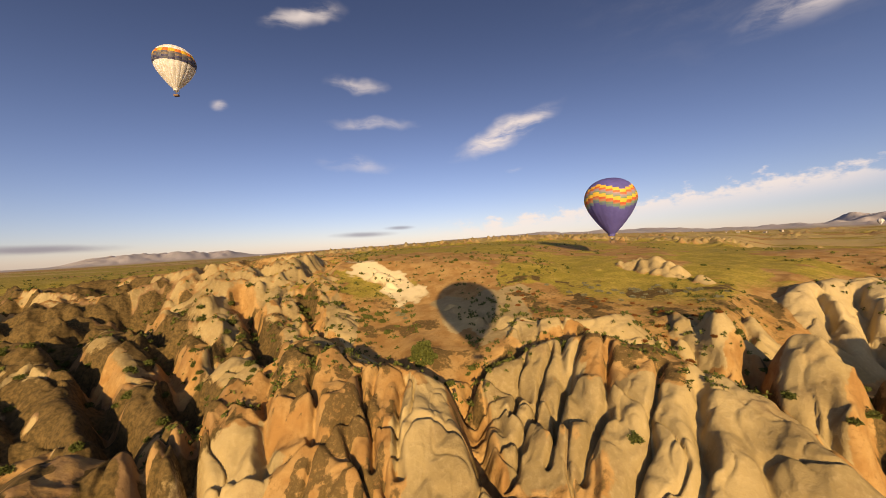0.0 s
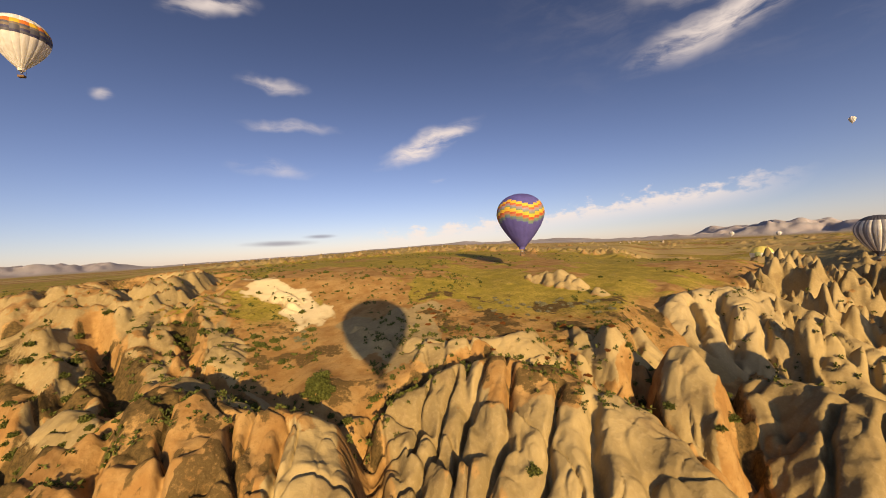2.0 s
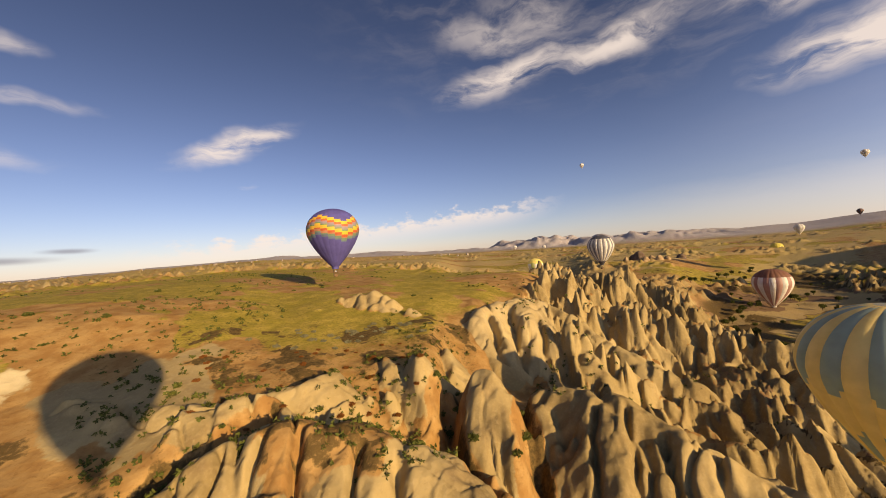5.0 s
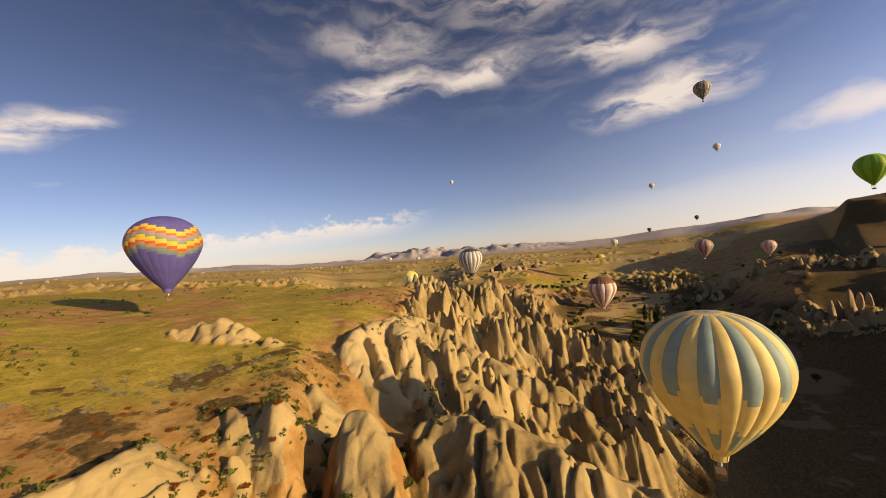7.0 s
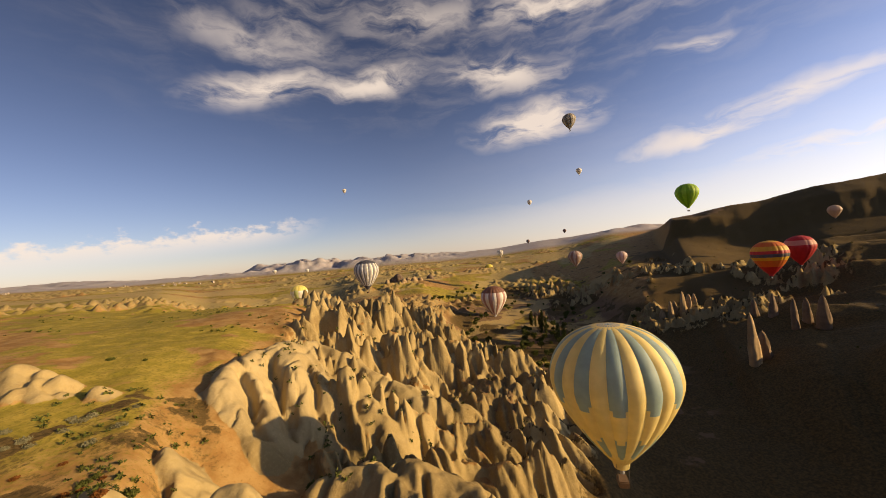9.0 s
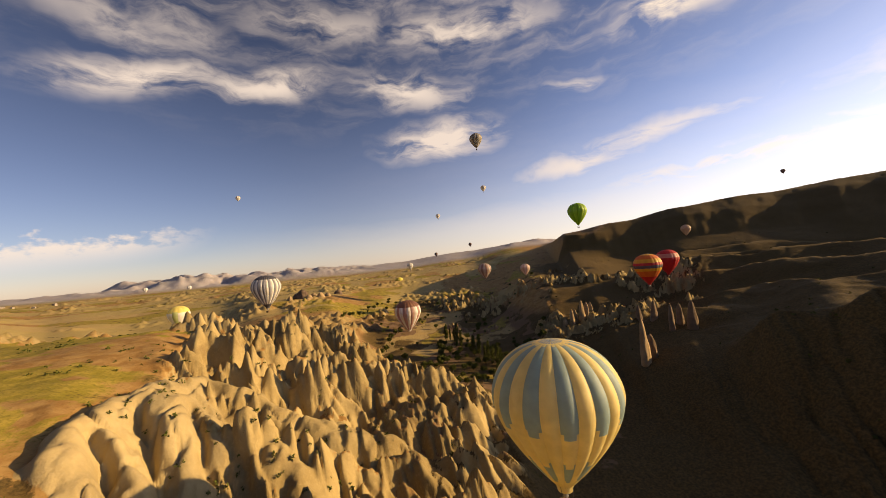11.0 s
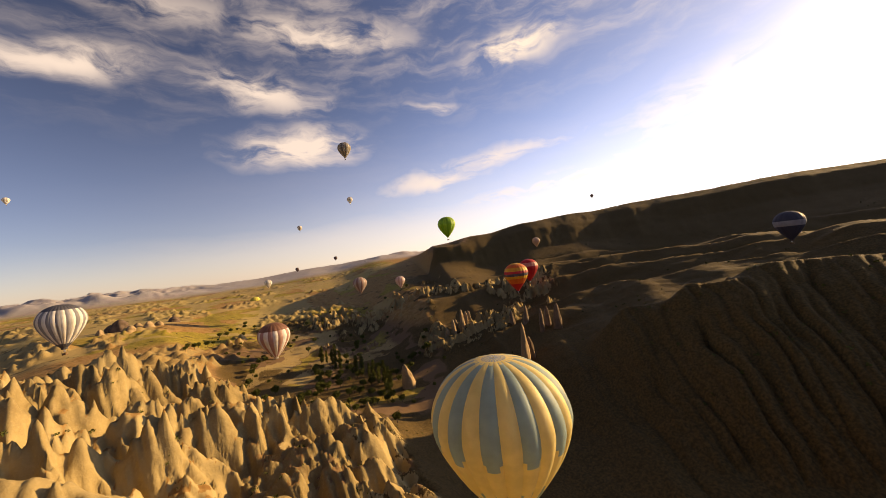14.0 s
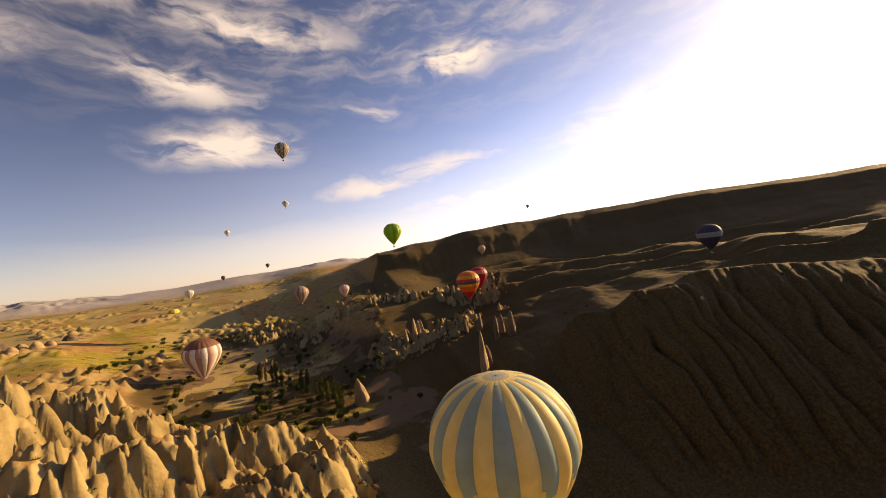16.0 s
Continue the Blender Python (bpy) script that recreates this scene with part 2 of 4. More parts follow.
def cells(x, y, seed=0, jitter=0.85):
    """Distance to the nearest and the second nearest of scattered points, and a number for the nearest."""
    ix, iy = np.floor(x), np.floor(y)
    f1, f2, who = np.full(x.shape, 9.0), np.full(x.shape, 9.0), np.zeros(x.shape)
    for dx in (-1, 0, 1):
        for dy in (-1, 0, 1):
            cx, cy = ix + dx, iy + dy
            px = cx + 0.5 + jitter * (hash2(cx, cy, seed) - 0.5)
            py = cy + 0.5 + jitter * (hash2(cx, cy, seed + 7) - 0.5)
            d = np.hypot(x - px, y - py)
            near = d < f1
            f2 = np.where(near, f1, np.minimum(f2, d))
            who = np.where(near, hash2(cx, cy, seed + 13), who)
            f1 = np.where(near, d, f1)
    return f1, f2, who


def smooth(lo, hi, v):
    t = np.clip((v - lo) / (hi - lo), 0, 1)
    return t * t * (3 - 2 * t)


def band(v, a, b, soft):
    return smooth(a - soft, a + soft, v) * (1 - smooth(b - soft, b + soft, v))


PROFILES = []                # azimuth, then the section of the land outward from the start: distance and height


def section(az, *knots):
    PROFILES.append((az, np.array(knots, float)))


section(-100, (0, -55), (100, -48), (300, -30), (800, -25), (4000, -25))
section(-75, (0, -55), (60, -45), (120, -32), (200, -14), (400, -11), (4000, -20))
section(-58, (0, -55), (50, -48), (80, -42), (130, -30), (180, -16), (240, -9), (400, -9), (1000, -12), (4000, -28))
section(-45, (0, -55), (50, -46), (75, -36), (110, -32), (135, -24), (190, -14), (244, -7.5), (300, -8), (700, -10), (4000, -24))
section(-30, (0, -55), (50, -44), (80, -34), (110, -28), (135, -18), (170, -7.5), (230, -7), (600, -9), (2500, -10), (4000, -10))
section(-18, (0, -55), (50, -44), (75, -34), (95, -30), (125, -20), (140, -14), (165, -7), (200, -4.5), (400, -5), (2500, 0), (4000, 0))
section(-9, (0, -55), (50, -44), (75, -37), (95, -29), (120, -22), (140, -16), (150, -13), (165, -5.5), (185, -3.5), (300, -3), (600, -4), (2500, 8), (4000, 12))
section(-3, (0, -55), (50, -46), (72, -36), (88, -26), (104, -24.5), (125, -20), (145, -13), (160, -7), (171, -4.5), (200, -2.5), (300, -2), (600, -2), (2500, 16), (4000, 20))
section(3, (0, -55), (50, -48), (74, -36), (90, -27), (105, -23), (130, -16.5), (157, -6.9), (180, -4), (250, -2), (600, 1), (2500, 26), (4000, 30))
section(12, (0, -55), (50, -46), (75, -32), (91, -24.5), (110, -20.5), (140, -13), (170, -7), (220, -3), (400, 0), (1000, 8), (2500, 38), (4000, 50))
section(22, (0, -55), (50, -42), (70, -34), (90, -26), (105, -22), (120, -19.5), (150, -14), (170, -12), (200, -9), (300, -4), (600, -2), (2500, 26), (4000, 45))
section(30, (0, -55), (50, -44), (70, -36), (95, -29), (110, -23), (130, -19.5), (160, -14.5), (175, -11.5), (210, -9.5), (300, -7), (600, -7), (2500, 12), (4000, 30))
section(38, (0, -58), (50, -48), (75, -38), (95, -33), (105, -25), (115, -22), (150, -17.5), (180, -14), (240, -11), (400, -12), (1500, -6), (2500, 4), (4000, 15))
section(44, (0, -58), (60, -48), (85, -40), (110, -38), (125, -33), (140, -26), (152, -22), (175, -17), (230, -12), (300, -12), (420, -24), (520, -30), (700, -28), (1500, -10), (2500, 0), (4000, 10))
section(51, (0, -60), (60, -50), (85, -42), (110, -40), (140, -38), (160, -31), (180, -23), (220, -15), (266, -11.5), (330, -20), (420, -34), (520, -42), (700, -36), (1500, -12), (2500, 0), (4000, 10))
section(57, (0, -60), (60, -50), (90, -42), (120, -44), (150, -40), (190, -33), (225, -25), (260, -18), (330, -24), (420, -38), (520, -43), (700, -36), (1500, -14), (2500, -3), (4000, 10))
section(63, (0, -60), (60, -52), (95, -45), (130, -49), (165, -44), (200, -39), (250, -31), (300, -27), (400, -33), (500, -34), (570, -25), (800, -24), (2500, -3), (4000, 10))
section(70, (0, -62), (70, -55), (100, -52), (140, -53), (180, -49), (210, -45), (260, -45), (330, -42), (400, -40), (580, -27), (900, -25), (2500, -3), (4000, 10))
section(76, (0, -64), (80, -58), (110, -55), (140, -53), (180, -51), (205, -50), (235, -54), (280, -59), (340, -60), (371, -54), (450, -50), (620, -36), (800, -30), (2500, -5), (4000, 10))
section(83, (0, -66), (80, -62), (120, -59), (150, -56), (180, -54), (205, -54), (235, -59), (270, -62), (340, -62), (400, -58), (500, -54), (700, -44), (840, -34), (1500, -16), (2500, 0), (4000, 30))
section(92, (0, -68), (100, -68), (200, -65), (265, -64), (350, -61), (480, -53), (560, -47), (700, -40), (900, -30), (1400, -8), (2500, 30), (4000, 70))
section(101, (0, -70), (100, -69), (200, -65), (260, -62), (313, -52), (350, -46), (400, -31), (520, -24), (700, -14), (1200, 14), (2500, 70), (4000, 100))
section(104.2, (0, -70), (100, -69), (190, -64), (245, -58), (313, -50), (350, -46), (400, -31), (520, -24), (700, -14), (1200, 12), (2500, 70), (4000, 100))
section(106, (0, -70), (100, -69), (180, -64), (225, -54), (280, -49), (330, -47), (400, -30), (470, -22), (650, 3), (688, 30), (775, 37), (1600, 37), (4000, 90))
section(113, (0, -70), (100, -69), (170, -60), (215, -48), (260, -42), (285, -35), (300, -44), (370, -38), (420, -23), (440, -32), (560, -20), (600, -12), (675, 23), (738, 45), (875, 53), (1600, 53), (4000, 90))
section(120, (0, -70), (100, -69), (150, -62), (178, -48), (200, -37), (226, -25), (242, -37), (330, -31), (400, -17), (430, -10), (450, -20), (560, -10), (625, 8), (700, 43), (762, 60), (1600, 60), (4000, 90))
section(127, (0, -70), (90, -69), (140, -62), (165, -44), (195, -25), (215, -16), (232, -28), (330, -24), (400, -13), (430, -7), (460, -16), (520, -16), (625, 10), (700, 45), (775, 68), (1600, 68), (4000, 98))
section(136, (0, -70), (85, -69), (135, -60), (165, -42), (200, -20), (224, -10), (240, -22), (330, -18), (409, -7.5), (440, -16), (560, -14), (675, 25), (750, 58), (812, 74), (1600, 74), (4000, 108))
section(143, (0, -70), (80, -69), (130, -60), (168, -40), (205, -19), (228, -9.5), (242, -20), (320, -13), (375, -3.5), (420, -9), (468, -0.9), (540, -14), (675, 28), (750, 63), (812, 77), (1600, 77), (4000, 112))
section(150, (0, -70), (80, -68), (130, -58), (178, -34), (212, -15), (230, -10.5), (244, -18), (275, -12), (320, 3), (360, -6), (500, -12), (675, 35), (750, 68), (812, 80), (1600, 80), (4000, 117))
section(166, (0, -70), (80, -68), (130, -58), (190, -32), (250, -8), (262, -10), (285, -4), (300, 3), (340, 0), (500, -4), (675, 38), (750, 63), (812, 73), (1600, 73), (4000, 106))
section(190, (0, -68), (80, -66), (150, -56), (230, -25), (320, 0), (750, 35), (1600, 35), (4000, 80))
section(215, (0, -60), (150, -52), (400, -30), (1000, -20), (4000, 0))
section(260, (0, -55), (100, -48), (300, -30), (800, -25), (4000, -25))


def lay(az, r):
    """The broad shape of the land."""
    knots = np.array([p[0] for p in PROFILES])
    j = np.clip(np.searchsorted(knots, az) - 1, 0, len(knots) - 2)
    t = np.clip((az - knots[j]) / (knots[j + 1] - knots[j]), 0, 1)
    t = t * t * (3 - 2 * t)
    out = np.zeros_like(az)
    for i, (_, sec) in enumerate(PROFILES):
        weight = np.where(j == i, 1 - t, 0) + np.where(j + 1 == i, t, 0)
        on = np.nonzero(weight)[0]
        out[on] += weight[on] * np.interp(r[on], sec[:, 0], sec[:, 1])
    return out


def bulge(f1):
    return np.sqrt(np.clip(1.0 - (f1 / 0.95) ** 2, 0, 1))


RIDGES = []                  # spines of bare tuff: course as azimuth, distance, height; round of the crest; fall of the flanks; fluting


def spine(course, round_by, fall, flute=0.25):
    pts = np.array(course, float)
    a = np.radians(pts[:, 0])
    RIDGES.append((np.stack([pts[:, 1] * np.sin(a), pts[:, 1] * np.cos(a), pts[:, 2]], -1), 1.3 * round_by, fall, 0.7 * flute))


# the broad shoulder beyond the ravine: its crest, then the lobes that run down from it
spine([(3.2, 75, -30), (5.5, 76, -27.5), (10, 80, -25.5), (14.6, 81, -23.6), (19.8, 81, -20.8), (23, 80, -19.4), (28, 78, -20.8), (33.4, 75, -22.8), (39.2, 72, -25.2), (44.6, 66, -28.5)], 3.0, 1.0)
spine([(20, 81, -20.6), (17.5, 74, -26), (15.2, 67, -31), (13, 59, -37)], 4.5, 0.95)
spine([(24, 80, -19.6), (23, 73, -24), (21.5, 66, -28), (19.5, 58, -34)], 4.5, 0.95)
spine([(28.5, 78, -21), (27, 70, -25.4), (24.5, 62, -30), (22, 54, -37)], 4.0, 1.0)
spine([(33, 75, -23), (32.4, 66, -27.8), (31, 58, -33), (30, 50, -40)], 3.0, 1.2)
spine([(37, 73, -24.2), (37.5, 64, -28.6), (38, 56, -34), (38, 48, -42)], 3.0, 1.2)
spine([(11, 80, -25.5), (10.5, 73, -29.5), (9.5, 66, -34)], 3.0, 1.1)
spine([(14.5, 81, -24), (13.2, 71, -29), (11, 62, -33.5), (9, 54, -40)], 3.0, 1.1)
spine([(41.5, 70, -27), (43.5, 60, -33), (44, 52, -40)], 2.2, 1.5)
# the great cone beside the ravine, with the ridge that falls from it
spine([(-21, 80, -18.2), (-18.8, 78, -18.4), (-16.6, 76, -19.4), (-13, 73, -22), (-9, 70, -23), (-4.2, 68, -23.5), (0, 66, -26.5), (2.5, 62, -31)], 2.4, 0.95)
spine([(-17, 76, -19.6), (-16, 69, -23), (-14.5, 62, -27.5), (-13, 53, -36)], 6.0, 0.95, 0.1)
spine([(-21.5, 80, -18.6), (-22.5, 72, -23), (-23.5, 64, -28), (-24, 56, -36)], 3.5, 1.1)
spine([(-9, 70, -23.2), (-9.5, 63, -27), (-9.5, 55, -34)], 3.0, 1.1)
spine([(-4.5, 68, -23.6), (-4.2, 60, -27), (-3, 52, -33)], 3.5, 1.0)
spine([(0, 66, -27), (0.5, 57, -29.5), (2, 48, -36)], 3.0, 1.1)
spine([(-26.5, 79, -23), (-28.5, 70, -26), (-29.5, 62, -32)], 2.5, 1.4)
spine([(-29.5, 78, -22.5), (-31.4, 74, -24.6), (-33, 66, -30)], 2.4, 1.6, 0.4)
spine([(-36, 74, -25.5), (-37.3, 66, -27.5), (-38, 58, -36)], 2.0, 2.0, 0.5)
spine([(-40.8, 69, -24.7), (-43, 66, -27), (-44, 58, -36)], 2.5, 2.0, 0.5)
spine([(-46, 72, -26), (-50.6, 62, -26.5), (-52, 54, -36)], 2.5, 1.8, 0.5)
# badland crests on the dry side
spine([(-23, 104, -23), (-21.5, 98, -22), (-20, 90, -20)], 2.5, 0.9, 0.5)
spine([(-30, 104, -24.5), (-27.5, 97, -25), (-25, 92, -24)], 2.2, 1.0, 0.5)
spine([(-28, 132, -18), (-25, 122, -20.4), (-22, 112, -22)], 2.5, 0.8, 0.5)
spine([(-36, 146, -16), (-34.5, 130, -21), (-33.5, 116, -24)], 2.5, 0.9, 0.5)
spine([(-42, 146, -19), (-41, 131, -21.2), (-40, 112, -27), (-38, 96, -31)], 2.5, 1.0, 0.5)
spine([(-48, 150, -17), (-47.5, 136, -19), (-46, 118, -27), (-44, 98, -31)], 2.5, 1.1, 0.5)
spine([(-55, 150, -18), (-54, 132, -22), (-52, 112, -29)], 2.5, 1.1, 0.5)
spine([(-30, 162, -9), (-31, 150, -13), (-32, 138, -17)], 2.5, 0.8, 0.5)
spine([(-24, 150, -11), (-23.5, 138, -15), (-24, 127, -19)], 2.5, 0.8, 0.5)
spine([(-16.5, 128, -16), (-16, 116, -19.5), (-17, 106, -23)], 2.5, 0.8, 0.4)
# the white hollow and the pale slab under the plateau
spine([(-12.3, 169, -6), (-9.5, 158, -9), (-7, 146, -13), (-4.5, 134, -18.5)], 2.2, 0.9, 0.6)
spine([(2.5, 118, -19.5), (6, 110, -20.6), (10.5, 103, -21), (15, 97, -20.6), (18.5, 95, -20)], 2.5, 0.8, 0.4)
spine([(18.5, 95, -20), (22.7, 98, -20.6), (26.8, 102, -20)], 1.6, 1.0, 0.5)
# the standing block and the blades below the rim
spine([(43.2, 99, -21), (45.8, 96, -20.4), (46.8, 93, -23)], 2.6, 2.3, 0.3)
spine([(44.2, 97.5, -22), (45.0, 90, -28), (46.5, 84, -34)], 3.2, 2.0, 0.3)
spine([(47.4, 92, -23.5), (48.6, 86, -29)], 2.0, 2.4, 0.3)
spine([(41.4, 97, -26.5), (41.3, 92, -32)], 1.4, 2.6, 0.3)
spine([(39.6, 98, -25.5), (39.6, 93, -31)], 1.3, 2.6, 0.3)
spine([(37.2, 107, -19.6), (37.9, 103, -18.4), (38.8, 100, -22)], 2.0, 1.8, 0.3)
spine([(33.2, 112, -21), (34.4, 108, -21), (35.2, 104, -23.5)], 1.8, 1.7, 0.3)
spine([(35.6, 101, -25.5), (35.8, 97, -29)], 1.1, 2.4, 0.2)
spine([(33.4, 101, -25), (33.6, 96, -29)], 1.1, 2.4, 0.2)
spine([(31.2, 101, -25), (31.3, 96, -29)], 1.1, 2.2, 0.2)
spine([(25.8, 106, -20.8), (27.2, 103, -20.2), (29, 101, -23)], 1.6, 1.4, 0.3)
# the second shoulder, falling towards the valley
spine([(53.5, 105, -27), (57.6, 102, -26.6), (59.3, 98, -25.6), (61.8, 99, -28.6), (66.5, 93, -30), (70.5, 91, -32), (75, 89, -35), (80, 86, -40)], 2.4, 1.2, 0.4)
spine([(57.6, 102, -27), (56.8, 94, -31), (56, 84, -37)], 3.0, 1.2)
spine([(59.5, 98, -26), (60, 88, -31), (59.8, 78, -37)], 3.6, 1.1)
spine([(63, 97, -29), (63.8, 87, -33), (64.5, 76, -39)], 3.0, 1.2)
spine([(66.8, 93, -30.4), (68, 83, -35), (69, 72, -42)], 2.6, 1.3)
spine([(70.8, 91, -32.4), (73, 80, -37), (75, 70, -43)], 2.6, 1.3)
spine([(75, 89, -35.4), (78, 78, -40), (81, 68, -46)], 2.6, 1.3)
spine([(51.5, 101, -29), (52.2, 94, -32), (52.8, 86, -37)], 1.8, 1.8)
# pale blocks at the plateau's rim
spine([(43.6, 152, -20.5), (45.4, 158, -18.6), (47, 166, -18), (50.5, 178, -17), (54, 190, -21)], 2.6, 1.3, 0.3)
spine([(44.8, 152, -19.6), (45.8, 146, -24), (46.8, 139, -30)], 5.0, 1.5, 0.15)
spine([(47.6, 155, -21.5), (48.6, 148, -27), (49.4, 141, -33)], 3.4, 1.6, 0.3)
spine([(50.6, 172, -17.6), (51.6, 164, -21), (52.4, 154, -29)], 4.6, 1.5, 0.15)
spine([(53.8, 164, -26.6), (54.6, 156, -30)], 3.8, 1.6, 0.2)
spine([(54, 190, -21.5), (57, 184, -26), (60.5, 174, -32), (65, 165, -38), (70, 158, -43)], 2.2, 1.3, 0.4)
spine([(57, 160, -30), (58.6, 152, -32), (60.5, 145, -37)], 2.6, 1.6, 0.3)
spine([(40.5, 126, -23), (42.0, 120, -26), (43, 114, -32)], 2.2, 1.5, 0.3)
for a, r, z in ((26.6, 172, -11.0), (28.0, 170, -10.2), (29.4, 169, -9.6), (31.0, 168, -9.4), (32.6, 165, -10.6), (33.8, 162, -12.4), (24.6, 160, -13.0), (36.4, 152, -15.4)):
    spine([(a, r, z), (a + 0.35, r - 7, z - 3.9)], 1.2, 1.1, 0.4)


CREASES = []                 # narrow clefts: course in azimuth and distance; half width; depth


def cleft(course, half, depth):
    a = np.radians([c[0] for c in course])
    d = np.array([c[1] for c in course], float)
    CREASES.append((np.stack([d * np.sin(a), d * np.cos(a)], -1), half, depth))


cleft([(-17, 104), (-14, 92), (-11.5, 86), (-8, 80), (-4, 76), (0, 75), (2.8, 73), (4.5, 64), (7.5, 54)], 2.1, 7)
cleft([(3, 76), (7, 82), (12, 87), (17, 88), (20.5, 92)], 1.8, 6)
cleft([(21.5, 79), (19.6, 72), (17.6, 65), (15.6, 57)], 0.58, 2.8)
cleft([(26, 78), (25, 71), (23, 63), (20.6, 55)], 0.58, 2.8)
cleft([(31, 75), (30, 67), (28, 58), (26, 50)], 0.58, 2.8)
cleft([(35.5, 73), (35.2, 64), (34.6, 55)], 1.0, 3)
cleft([(16.5, 80), (15.2, 72), (12.4, 64), (10, 56)], 0.52, 2.8)
cleft([(12.5, 79), (11.8, 73), (10.4, 66)], 0.46, 2.8)
cleft([(-6.6, 69), (-6.8, 61), (-6.4, 52)], 0.58, 2.8)
cleft([(-12, 71), (-11.6, 63), (-11.4, 54)], 0.58, 2.8)
cleft([(-20, 77), (-19.6, 68), (-19, 58)], 0.58, 2.8)
cleft([(-25, 80), (-26, 70), (-27, 60)], 1.1, 3.5)
cleft([(-34.5, 78), (-35, 68), (-36, 58)], 1.4, 5)
cleft([(-39.5, 74), (-40, 64)], 1.2, 5)
cleft([(40, 90), (42.5, 84), (45.5, 76), (50, 72)], 1.8, 5)
cleft([(43, 103), (41.6, 98), (40.6, 90)], 2.4, 9)
cleft([(49.5, 106), (50.5, 96), (51, 84), (52, 74)], 1.8, 5)
cleft([(58.6, 97), (58, 88), (57.5, 78)], 0.58, 2.8)
cleft([(61.8, 97), (62, 87), (62, 76)], 0.58, 2.8)
cleft([(65, 93), (66, 84), (67, 74)], 0.58, 2.8)
cleft([(69, 91), (70.5, 82), (72, 72)], 0.58, 2.8)
cleft([(73, 89), (75.5, 79), (78, 69)], 0.58, 2.8)
cleft([(46.6, 160), (47.4, 150), (48, 140)], 1.3, 5)
cleft([(49.6, 168), (50.4, 156), (50.8, 144)], 1.3, 5)
cleft([(53.2, 174), (53.4, 162), (53.8, 150)], 1.2, 4)
cleft([(-40, 160), (-38, 140), (-36, 122), (-35, 100), (-33, 86)], 2.6, 7)
cleft([(-50, 160), (-46, 140), (-43, 118), (-42, 96), (-40, 80)], 2.6, 7)
cleft([(-28, 146), (-26.5, 128), (-25.5, 112), (-24, 92)], 2.2, 6)
cleft([(-20, 140), (-19, 124), (-19, 110)], 2.0, 5)


def cut_clefts(x, y, z):
    cleft_scrub_shade = np.zeros_like(z)
    wx = 3.4 * (fbm(x / 7, y / 7, 3, 221) - 0.5)
    wy = 3.4 * (fbm(x / 7, y / 7, 3, 227) - 0.5)
    x, y = x + wx, y + wy
    for pts, half, depth in CREASES:
        mid = pts.mean(0)
        reach = np.linalg.norm(pts - mid, axis=1).max() + 4 * half
        idx = np.nonzero((np.abs(x - mid[0]) < reach) & (np.abs(y - mid[1]) < reach))[0]
        if not len(idx):
            continue
        px, py = x[idx], y[idx]
        near = np.full(len(idx), 1e9)
        for a, b in zip(pts[:-1], pts[1:]):
            d = b - a
            t = np.clip(((px - a[0]) * d[0] + (py - a[1]) * d[1]) / (d @ d), 0, 1)
            near = np.minimum(near, np.hypot(px - a[0] - t * d[0], py - a[1] - t * d[1]))
        z[idx] = z[idx] - depth * np.exp(-(near / half) ** 2 * 0.8)
        # wide clefts: scrub and painted shade along the bottom
        if half > 1.5:
            cleft_scrub_shade[idx] = np.maximum(cleft_scrub_shade[idx], 1 - smooth(1.0 * half, 2.3 * half, near))
    return z, cleft_scrub_shade


def ridge_heights(x, y, z):
    """Raises the land z to the spines, softly."""
    bare = np.zeros_like(z)
    wx = 5.5 * (fbm(x / 11, y / 11, 3, 201) - 0.5)
    wy = 5.5 * (fbm(x / 11, y / 11, 3, 207) - 0.5)
    x, y = x + wx, y + wy
    for pts, w, k, flute in RIDGES:
        mid = pts[:, :2].mean(0)
        reach = np.linalg.norm(pts[:, :2] - mid, axis=1).max() + 26
        idx = np.nonzero((np.abs(x - mid[0]) < reach) & (np.abs(y - mid[1]) < reach))[0]
        if not len(idx):
            continue
        px, py = x[idx], y[idx]
        best = np.full(len(idx), -1e9)
        for a, b in zip(pts[:-1], pts[1:]):
            d = b[:2] - a[:2]
            t = np.clip(((px - a[0]) * d[0] + (py - a[1]) * d[1]) / (d @ d), 0, 1)
            ox, oy = px - a[0] - t * d[0], py - a[1] - t * d[1]
            dist = np.hypot(ox, oy)
            if flute:
                along = t * math.hypot(*d) + 7.0 * a[2]
                dist = dist * (1 + flute * 1.8 * (value(along / 3.0, np.sign(ox * d[1] - oy * d[0]) * 3.0, 211) - 0.5))
            best = np.maximum(best, a[2] + t * (b[2] - a[2]) - k * (np.sqrt(dist * dist + w * w) - w))
        h = best - z[idx]
        soft = 0.5
        lift = np.where(h > soft, h, np.where(h > -soft, (h + soft) ** 2 / (4 * soft), 0))
        z[idx] = z[idx] + lift
        bare[idx] = np.maximum(bare[idx] * (h < 2), smooth(-0.4, 1.0, h))
    return z, bare


